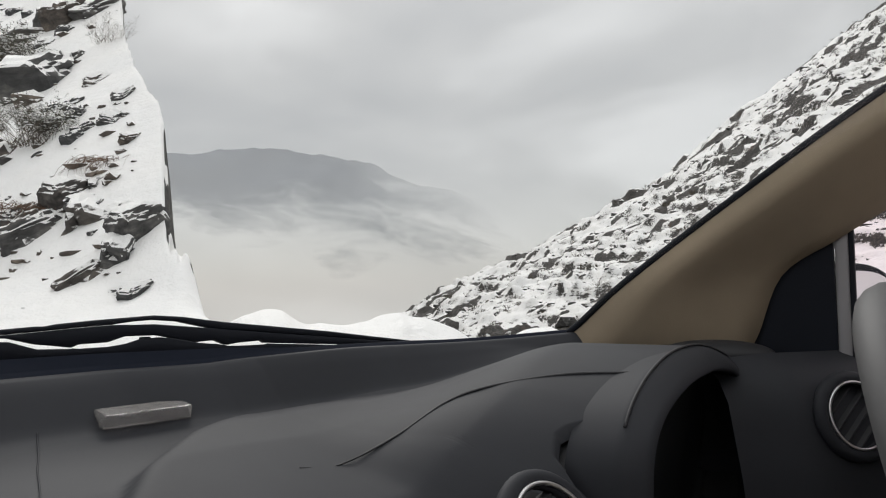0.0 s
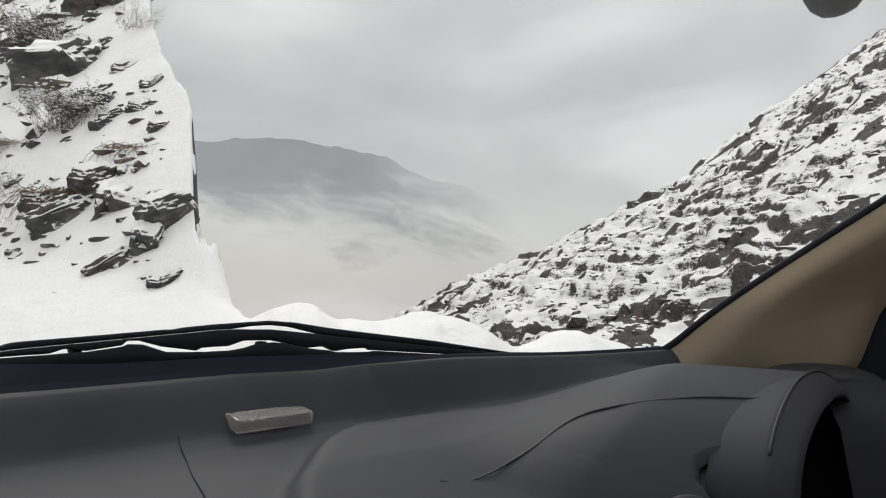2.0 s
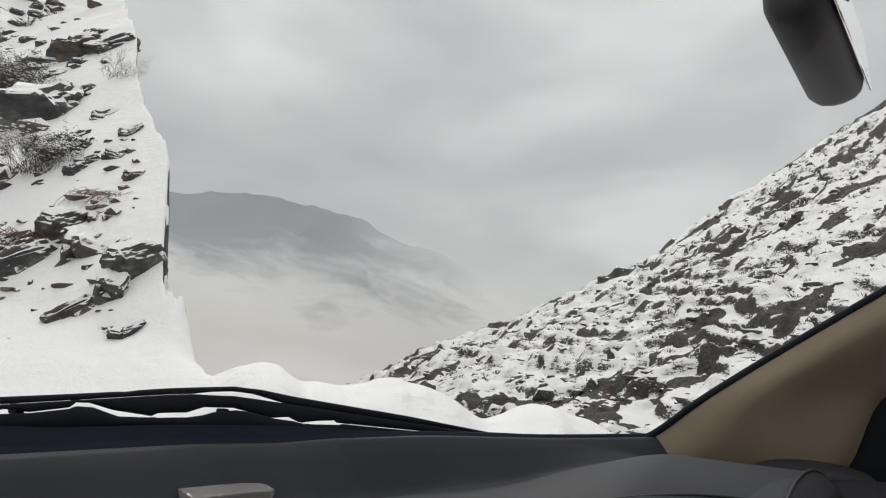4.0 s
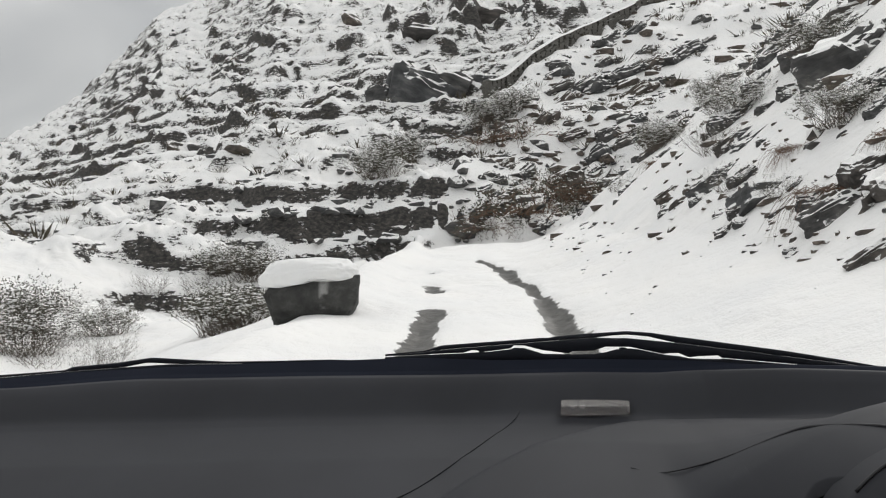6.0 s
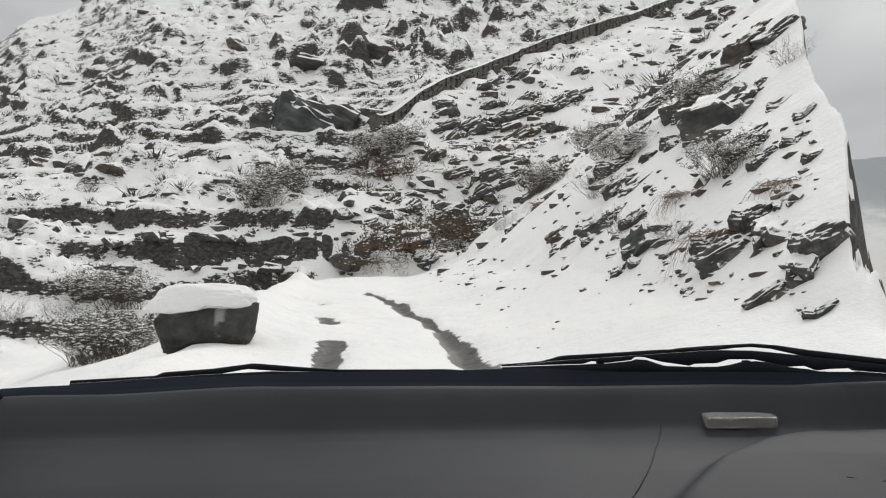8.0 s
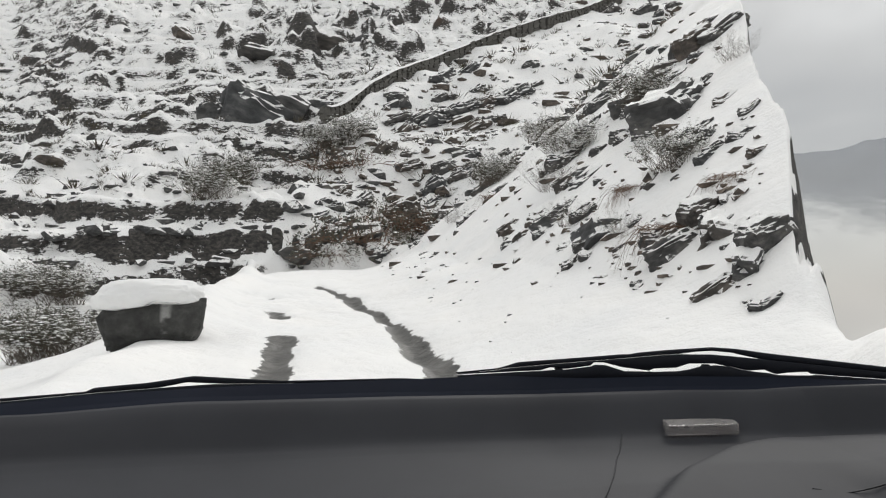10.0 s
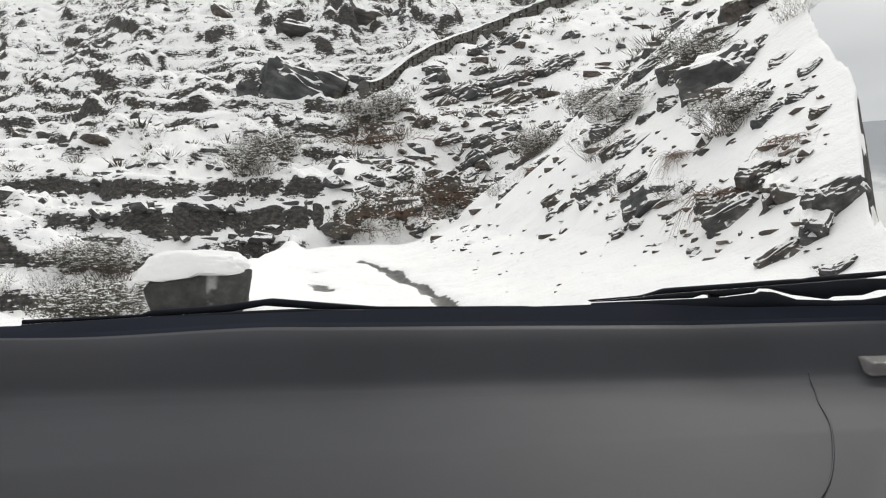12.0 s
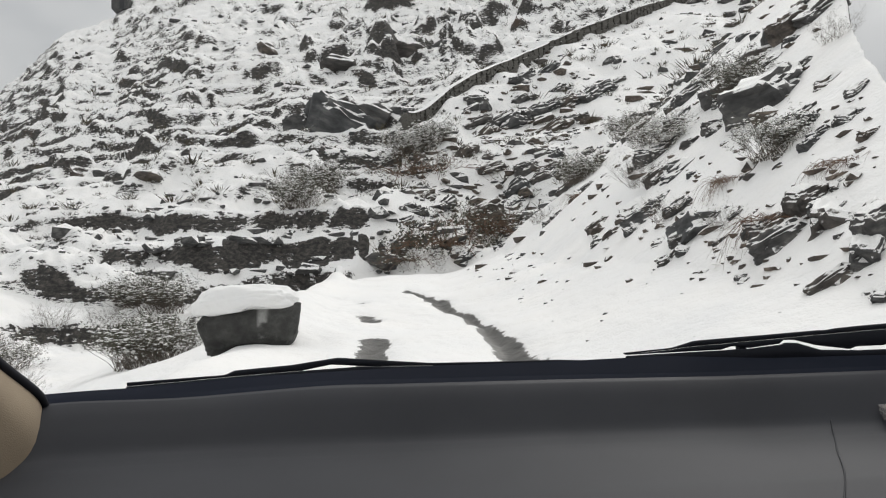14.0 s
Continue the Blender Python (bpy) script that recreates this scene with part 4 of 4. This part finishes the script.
def flank_places(rs, count, margin=0.0):
    """Places spread evenly over the flank as it rises beside the road."""
    az = rs.uniform(1, 33, count * 4)
    foot_el = np.interp(az, [0, 5, 10, 20, 26, 33], [0.075, 0.055, 0.03, 0.02, 0.01, 0.0])
    top_el = np.interp(az, [1, 5.5, 10, 14, 18.5, 23, 33], [0.22, 0.26, 0.31, 0.35, 0.38, 0.41, 0.42])
    el = foot_el + (top_el - foot_el) * rs.uniform(margin, 1, count * 4)
    lump = fbm(az / 3.2, el * 16.0, 3, 47.0) + 0.10 * sstep(az, 14, 30)
    keep = lump + rs.uniform(-0.14, 0.14, len(az)) > 0.50
    az, el = az[keep][:count], el[keep][:count]
    dd = np.geomspace(4, 90, 260)
    A, D = np.meshgrid(np.radians(az), dd, indexing="ij")
    Z = ground(OX + D * np.sin(A), OY + D * np.cos(A), False)[0]
    over = Z > EYE + el[:, None] * D
    ok = over.any(1)
    d = dd[over.argmax(1)]
    return [(OX + q * math.sin(radians(a)), OY + q * math.cos(radians(a)), q) for a, q, k in zip(az, d, ok) if k]


# loose rocks scattered over the slope
rnd = random.Random(5)
for x, y, q in flank_places(np.random.RandomState(5), 215, 0.14):
    w = min(2.8, q * 0.027 * math.exp(rnd.gauss(0, 0.5)) * (1 + 0.45 * float(sstep(math.degrees(math.atan2(x, y)), 12, 26))))
    rock(rnd.choice((1, 3, 5, 6, 7, 8, 8, 9, 10, 10)), x, y, w, (rnd.uniform(-18, 18), rnd.uniform(-42, -8), rnd.uniform(-25, 60)), rnd.uniform(0.2, 0.8), "tilted dark slate slab on the snow slope" if w > 0.7 else "small dark slate rock in the snow", "loose rocks on the slope", rnd.uniform(0.8, 1.5))

# the crag below the upper road and single rocks of the hill
for kind, x, y, w, turn, tall in ((9, -3.3, 49.6, 5.6, (0, 24, 20), 1.15), (7, -5.3, 49.2, 3.6, (0, 5, 60), 1.0), (2, -2.3, 49.9, 4.2, (0, 34, 10), 1.4), (0, -0.9, 50.4, 4.6, (0, 20, 10), 0.8), (5, 1.6, 51.0, 4.2, (0, 8, 0), 0.7),
                                  (5, -0.1, 33.6, 2.4, (0, 8, 5), 0.9), (3, 2.4, 34.6, 3.0, (0, -10, 20), 1.4), (5, -6.3, 33.6, 2.0, (0, 5, 0), 0.8), (3, -3.6, 33.2, 1.7, (0, 6, 10), 1.2), (2, -18.4, 47.4, 2.7, (0, 8, 30), 1.0), (0, -17.2, 47.6, 1.9, (0, 0, 70), 1.0), (5, -12.6, 41.5, 1.9, (0, 0, 10), 0.8), (3, -3.6, 62.5, 4.6, (0, 10, 10), 0.9), (0, 2.5, 66.0, 5.0, (0, 14, 30), 0.8), (5, 6.5, 69.0, 4.4, (0, 10, 0), 0.8), (2, -10.5, 70.0, 3.4, (0, 6, 40), 1.0)):
    rock(kind, x, y, w, turn, 0.22, "large weathered rock outcrop with snow on its ledges", "outcrops of the hill", tall=tall)


def scattered_rocks(name, label, count, pick, size, seed, grow=False):
    """Far rocks joined into one object."""
    rs = np.random.RandomState(seed)
    base = bmesh.new()
    bmesh.ops.create_icosphere(base, subdivisions=1, radius=0.5)
    tv = np.array([v.co[:] for v in base.verts])
    tf = np.array([[v.index for v in f.verts] for f in base.faces])
    base.free()
    vs, fs, n = [], [], 0
    xy = pick(rs, count)
    zz = ground(xy[:, 0], xy[:, 1])[0]
    for (x, y), z in zip(xy, zz):
        w = size * np.exp(rs.normal(0, 0.5)) * (math.hypot(x, y) if grow else 1.0)
        q = tv * (1 + rs.uniform(-0.35, 0.25, (len(tv), 1)))
        a = rs.uniform(0, 6.28)
        q = q * (w * rs.uniform(1.0, 2.2), w * rs.uniform(0.6, 1.1), w * rs.uniform(0.5, 0.9))
        c, s = math.cos(a), math.sin(a)
        q = np.stack([q[:, 0] * c - q[:, 1] * s, q[:, 0] * s + q[:, 1] * c, q[:, 2]], -1) + (x, y, z - 0.10 * w)
        vs.append(q)
        fs.append(tf + n)
        n += len(tv)
    me = bpy.data.meshes.new(name)
    me.from_pydata(np.concatenate(vs).tolist(), [], np.concatenate(fs).tolist())
    me.materials.append(M_ROCK)
    return tagged(new(name, me), label, "rocks", kind="stuff")


def sector(a0, a1, d0, d1, power=0.6):
    def pick(rs, n):
        a = np.radians(rs.uniform(a0, a1, n))
        d = d0 + (d1 - d0) * rs.uniform(0, 1, n) ** (1 / power)
        return np.stack([OX + d * np.sin(a), OY + d * np.cos(a)], -1)
    return pick


scattered_rocks("hill_rocks", "scattered dark rocks of the terraced hill", 1700, sector(-42, 26, 33, 110), 0.36, 3)
scattered_rocks("spur_rocks", "scattered dark rocks of the far spur", 2000, sector(49, 98, 34, 108), 0.40, 4)
scattered_rocks("slope_stones", "small stones breaking through the snow slope", 420, lambda rs, n: np.array([p[:2] for p in flank_places(rs, n)]), 0.010, 6, True)


def apron_places(rs, n):
    y = rs.uniform(6, 22, n)
    return np.stack([1.5 + rs.uniform(0.1, 1.9, n) * (0.6 + y / 22), y], -1)


scattered_rocks("apron_stones", "few small stones sunk in the snow beside the road", 46, apron_places, 0.0055, 9, True)


# ---------------------------------------------------------------- the upper road's wall and the hut
M_WALL = plain("dark_dry_stone", (0.12, 0.115, 0.105), 0.85, grain=0.8, scale=12.0, spec=0.2, vary=0.5)


def stone_wall():
    pts = [Vector(p) for p in ((1.2, 46.9, 0), (4.56, 50.94, 0), (11.54, 60.28, 0), (20.24, 64.72, 0), (31.86, 71.24, 0), (44, 76, 0))]
    line = curve_through(pts, 30)
    rs = random.Random(8)
    zs = np.array([height(p.x, p.y) for p in line])
    pad = np.pad(zs, 12, mode="edge")
    zs = np.array([pad[i:i + 25].mean() for i in range(len(zs))])
    prev, tops, places = 0, [], []
    for i in range(1, len(line)):
        d = line[i] - line[prev]
        if d.length < 0.42:
            continue
        p, z = line[prev], float(zs[prev])
        a = math.degrees(math.atan2(d.y, d.x))
        lean = math.degrees(math.atan2(float(zs[i]) - z, d.length))
        tops.append((p.x, p.y, z + 0.92))
        for k in range(6):
            w = d.length * rs.uniform(0.8, 1.02)
            places.append(pose(p.x + rs.uniform(-.06, .06), p.y + rs.uniform(-.08, .08), z - 0.25 + 0.21 * k, rs.uniform(-5, 5), 0, a + rs.uniform(-6, 6)) @ pose(0, 0, 0, 0, -lean, 0) @ Matrix.Diagonal((w, 0.5 + rs.uniform(0, .14), 0.19, 1)))
        prev = i
    shape = bmesh.new()
    bmesh.ops.create_cube(shape, size=1.0)
    for v in shape.verts:
        v.co += Vector((rs.uniform(-.07, .07), rs.uniform(-.07, .07), rs.uniform(-.07, .07)))
    block = bpy.data.meshes.new("stone")
    shape.to_mesh(block)
    block.materials.append(M_WALL)
    rest = bmesh.new()
    for m in places[300:]:
        bmesh.ops.create_cube(rest, size=1.0, matrix=m)
    shape.free()
    w = link_mesh("stone_wall", rest, M_WALL, label="long dry-stone wall holding the upper road", smooth=False)
    tagged(w, category="wall", kind="structure")
    for m in places[:300]:
        o = new("stone", block)
        o.parent = w
        o.matrix_basis = m
    rows = [[(x + dx, y + dy, z + dz) for x, y, z in tops] for dx, dy, dz in ((-0.2, 0.25, -0.05), (-0.15, 0.2, 0.10), (0.12, -0.18, 0.08), (0.2, -0.27, -0.04))]
    part("snow_cap", loft(rows), M_SNOW, w)


stone_wall()


def hut():
    a = radians(-18.4)
    x, y = OX + 148 * math.sin(a), OY + 148 * math.cos(a)
    z = height(x, y) - 0.4
    h = tagged(new("hut"), "small square stone hut on the ridge", "hut")
    h.location = (x, y, z)
    part("wall", box(0, 0, 1.3, 3.0, 2.6, 2.2, 0.05), M_ROCK, h)
    part("roof", box(0, 0, 2.5, 3.5, 3.0, 0.25, 0.08), M_SNOW, h, "snow-covered flat roof")
    part("door", box(0.4, -1.32, 1.0, 0.9, 0.08, 1.8, 0.02), M_DASH_DARK, h)


hut()


# ---------------------------------------------------------------- scrub
def stems(rs, count, spread, tall, width, droop=0.0, forks=2):
    """Thin twigs as tapering three-sided rods: vertices and faces, with the tips."""
    vs, fs, tips = [], [], []

    def rod(p, q, r0, r1):
        d = (q - p).normalized()
        a = d.orthogonal().normalized()
        b = d.cross(a)
        n = len(vs)
        for c, r in ((p, r0), (q, r1)):
            for k in range(3):
                t = 2.094 * k
                vs.append(c + (a * math.cos(t) + b * math.sin(t)) * r)
        for k in range(3):
            fs.append((n + k, n + (k + 1) % 3, n + 3 + (k + 1) % 3, n + 3 + k))

    for _ in range(count):
        a, o = rs.uniform(0, 6.283), rs.uniform(0, 1) ** 0.6
        d = Vector((math.cos(a) * o * spread, math.sin(a) * o * spread, 1.0 - 0.35 * o)).normalized()
        r = (0.5 if droop < 1 else 0.14) * rs.uniform(0, 1) ** 0.5
        b = rs.uniform(0, 6.283)
        p = Vector((math.cos(b) * r, math.sin(b) * r, -0.05))
        L = tall * rs.uniform(0.6, 1.1)
        w = width
        for k in range(3):
            q = p + d * L / 3 + Vector((rs.uniform(-.05, .05), rs.uniform(-.05, .05), -droop * (k + 1) * 0.12))
            rod(p, q, w, w * 0.65)
            for _f in range(forks if k else 0):
                e = q + (d + Vector((rs.uniform(-.9, .9), rs.uniform(-.9, .9), rs.uniform(-.2, .7)))).normalized() * L * rs.uniform(0.15, 0.35)
                rod(q, e, w * 0.5, w * 0.25)
                tips.append(e)
            p, w = q, w * 0.65
            d = (d + Vector((rs.uniform(-.25, .25), rs.uniform(-.25, .25), -droop * 0.5))).normalized()
        tips.append(p)
    return vs, fs, tips


def clumps(rs, tips, chance, size, per=3):
    """Small leaf blades round the tips."""
    vs, fs = [], []
    for t in tips:
        if rs.random() > chance:
            continue
        for _ in range(per):
            c = t + Vector((rs.gauss(0, 1), rs.gauss(0, 1), rs.gauss(0, 1))) * size * 1.2
            a = Vector((rs.gauss(0, 1), rs.gauss(0, 1), rs.gauss(0, 1))).normalized() * size
            b = a.orthogonal().normalized() * size * 0.45
            n = len(vs)
            vs += [c - a, c + b, c + a, c - b]
            fs.append((n, n + 1, n + 2, n + 3))
    return vs, fs


def snow_lumps(rs, tips, chance, size):
    vs, fs = [], []
    dirs = [Vector(v) for v in ((1, 0, 0), (0, 1, 0), (-1, 0, 0), (0, -1, 0), (0, 0, 0.55), (0, 0, -0.25))]
    tri = ((0, 1, 4), (1, 2, 4), (2, 3, 4), (3, 0, 4), (1, 0, 5), (2, 1, 5), (3, 2, 5), (0, 3, 5))
    for t in tips:
        if rs.random() > chance:
            continue
        s = size * rs.uniform(0.6, 1.5)
        n = len(vs)
        vs += [t + Vector((d.x * s * rs.uniform(0.7, 2.4), d.y * s * rs.uniform(0.7, 2.4), d.z * s)) for d in dirs]
        fs += [tuple(n + k for k in f) for f in tri]
    return vs, fs


def raw(name, vs, fs, material):
    me = bpy.data.meshes.new(name)
    me.from_pydata([tuple(v) for v in vs], [], fs)
    me.materials.append(material)
    return me


def bush(name, seed, label, category, count, spread, tall, width, leaf, snow, twig=None, droop=0.0, leaf_size=0.03, snow_size=0.03, forks=2):
    rs = random.Random(seed)
    b = tagged(new(name), label, category)
    vs, fs, tips = stems(rs, count, spread, tall, width, droop, forks)
    new("twigs", raw("twigs", vs, fs, twig or M_TWIG)).parent = b
    if leaf:
        new("leaves", raw("leaves", *clumps(rs, tips, leaf, leaf_size, 4), M_LEAF)).parent = b
    if snow:
        new("snow", raw("snow", *snow_lumps(rs, tips, snow, snow_size), M_SNOW)).parent = b
    return b


def put(kind, x, y, s, turn=0, group="", tall=1.0):
    o = copy_thing(kind, pose(x, y, height(x, y) - 0.03, 0, 0, turn) @ Matrix.Diagonal((s, s, s * tall, 1)))
    return tagged(o, group=group)


B_SCRUB = bush("bush", 1, "leafy olive-brown scrub bush powdered with snow", "bush", 120, 1.0, 0.85, 0.007, 0.9, 0.42, snow_size=0.028, leaf_size=0.024, forks=3)
B_BARE = bush("bush", 2, "bare twiggy shrub with snow on its twigs", "bush", 70, 1.3, 0.8, 0.0045, 0.2, 0.22, snow_size=0.015, leaf_size=0.016, forks=4)
B_STRAW = bush("grass_tussock", 3, "tussock of drooping dead brown grass", "grass", 260, 1.2, 0.65, 0.005, 0, 0.05, M_STRAW, 0.9, forks=0)
B_DEAD = bush("bush", 4, "low rust-brown dead scrub on a bank", "bush", 110, 1.2, 0.6, 0.008, 0.5, 0.30, M_STRAW, 0.5, leaf_size=0.022, snow_size=0.012)
for o, x, y, s, t in ((B_SCRUB, -4.75, 14.6, 1.0, 0), (B_BARE, 4.8, 14.9, 0.8, 0), (B_STRAW, 3.85, 8.2, 0.85, 0), (B_DEAD, 0.4, 33.2, 2.0, 0)):
    o.matrix_basis = pose(x, y, height(x, y) - 0.03, 0, 0, t) @ Matrix.Diagonal((s, s, s, 1))
for kind, x, y, s in ((B_SCRUB, -4.15, 14.2, 0.8), (B_SCRUB, -5.1, 15.6, 0.9), (B_SCRUB, -5.6, 18.4, 0.8), (B_BARE, -6.9, 14.0, 0.9), (B_SCRUB, -8.3, 28.4, 1.5), (B_SCRUB, -10.15, 17.0, 1.2), (B_BARE, -9.9, 18.4, 1.1), (B_SCRUB, -9.9, 20.4, 1.0), (B_BARE, -12.1, 21.9, 1.1), (B_SCRUB, -11.6, 19.2, 1.4), (B_BARE, -7.9, 16.4, 1.0), (B_BARE, -8.9, 15.6, 1.0), (B_STRAW, 4.5, 10.6, 0.8),  (B_SCRUB, -9.4, 29.5, 1.6), (B_BARE, -9.9, 27.4, 1.3), (B_BARE, -11.5, 27.0, 1.2),
                      (B_SCRUB, 1.2, 43.8, 1.9), (B_SCRUB, 2.6, 44.2, 1.6), (B_SCRUB, -3.6, 40.3, 1.7), (B_BARE, -4.9, 39.8, 1.5), (B_SCRUB, -4.3, 36.2, 1.7), (B_DEAD, 2.0, 41.5, 2.0), (B_DEAD, 3.2, 36.5, 1.9), (B_DEAD, 1.9, 33.8, 1.8), (B_DEAD, 5.2, 37.0, 1.6),
                      (B_SCRUB, 4.75, 9.9, 0.62), (B_BARE, 3.9, 11.6, 0.6), (B_BARE, 3.7, 9.2, 0.5), (B_SCRUB, 5.8, 16.8, 0.9), (B_STRAW, 4.56, 8.1, 0.75), (B_BARE, 7.6, 12.9, 0.7), (B_SCRUB, 7.3, 29.2, 1.1), (B_BARE, 6.4, 17.5, 0.8), (B_SCRUB, 7.0, 15.4, 0.9),
                      (B_BARE, 7.2, 21.5, 1.0), (B_BARE, 9.0, 26.5, 1.1), (B_SCRUB, 12.0, 38.0, 1.3), (B_SCRUB, 7.5, 30.5, 1.2), (B_BARE, 5.2, 27.0, 1.0), (B_STRAW, 5.9, 24.0, 1.0)):
    put(kind, x, y, s, (x * 97 + y * 31) % 360, "scrub on the slopes")


M_SCRUB = plain("brown_olive_scrub", (0.085, 0.075, 0.055), 0.9, vary=0.4, spec=0.1)


def far_scrub(name, label, count, pick, size, seed):
    """Far tufts joined into one object: a few blades each."""
    rs = np.random.RandomState(seed)
    xy = pick(rs, count)
    zz = ground(xy[:, 0], xy[:, 1])[0]
    vs, fs = [], []
    for (x, y), z in zip(xy, zz):
        s = size * math.exp(rs.normal(0, 0.4))
        for _ in range(34):
            a, o = rs.uniform(0, 6.283), rs.uniform(0, 0.9)
            p = np.array((x + math.cos(a) * o * s * 0.5, y + math.sin(a) * o * s * 0.5, z - 0.05))
            q = p + np.array((math.cos(a) * o * s * 0.7 + rs.normal(0, 0.2) * s, math.sin(a) * o * s * 0.7 + rs.normal(0, 0.2) * s, s * rs.uniform(0.25, 0.7)))
            w = np.array((rs.normal(0, 1), rs.normal(0, 1), rs.normal(0, 0.4))) * s * 0.018
            m = (p + q) / 2
            n = len(vs)
            vs += [tuple(p), tuple(m + w), tuple(q), tuple(m - w)]
            fs.append((n, n + 1, n + 2, n + 3))
    return tagged(new(name, raw(name, vs, fs, M_SCRUB)), label, "scrub", kind="stuff")


far_scrub("hill_scrub", "dull olive scrub dotted over the terraces", 2400, sector(-42, 28, 38, 140, 0.7), 0.42, 12)
far_scrub("spur_scrub", "dull olive scrub dotted over the spur", 1800, sector(49, 98, 48, 112, 0.8), 0.36, 13)


# ---------------------------------------------------------------- the far mountain, its cloud painted on
def far_mountain():
    m = Mat("forested_mountain_painted_haze", rough=1.0, spec=0.0)
    v = m.coord("Object")
    # blue-grey already holds the haze of distance
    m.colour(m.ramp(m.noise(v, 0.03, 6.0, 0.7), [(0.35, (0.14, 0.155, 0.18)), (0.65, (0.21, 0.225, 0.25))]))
    g = m.coord("Generated")
    sep = m.node("ShaderNodeSeparateXYZ")
    m.link(g, sep.inputs[0])
    # cloud veil painted as noisy alpha, thinning the foot and both ends
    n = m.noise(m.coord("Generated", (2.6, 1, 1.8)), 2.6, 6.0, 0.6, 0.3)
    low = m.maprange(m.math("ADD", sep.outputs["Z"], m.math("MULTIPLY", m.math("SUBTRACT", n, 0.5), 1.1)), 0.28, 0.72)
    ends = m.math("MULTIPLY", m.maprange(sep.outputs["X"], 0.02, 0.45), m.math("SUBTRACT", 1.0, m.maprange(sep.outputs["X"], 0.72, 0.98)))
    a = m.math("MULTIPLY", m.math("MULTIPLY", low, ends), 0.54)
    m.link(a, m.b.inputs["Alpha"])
    rows = []
    for k in np.linspace(0, 1, 26):
        row = []
        for i, s in enumerate(np.linspace(0, 1, 110)):
            az = radians(25 + 37 * s)
            top = float(np.interp(s, [0, 0.2, 0.5, 0.7, 0.85, 1.0], [0.15, 0.178, 0.186, 0.168, 0.135, 0.09])) + 0.004 * (float(vnoise(s * 60, 0.0, 2.0)) - 0.5) + 0.012 * (float(vnoise(s * 9, 0.0, 5.0)) - 0.5)
            d = 1500 + 500 * k + 60 * noise.noise(Vector((s * 8, k * 5, 0)))
            el = -0.02 + (top + 0.02) * k ** 0.9
            row.append((OX + d * math.sin(az), OY + d * math.cos(az), EYE + d * el))
        rows.append(row)
    o = link_mesh("far_mountain", loft(rows), m.m, label="distant forested mountain with haze painted into colour and alpha")
    tagged(o, category="mountain", kind="structure")


far_mountain()
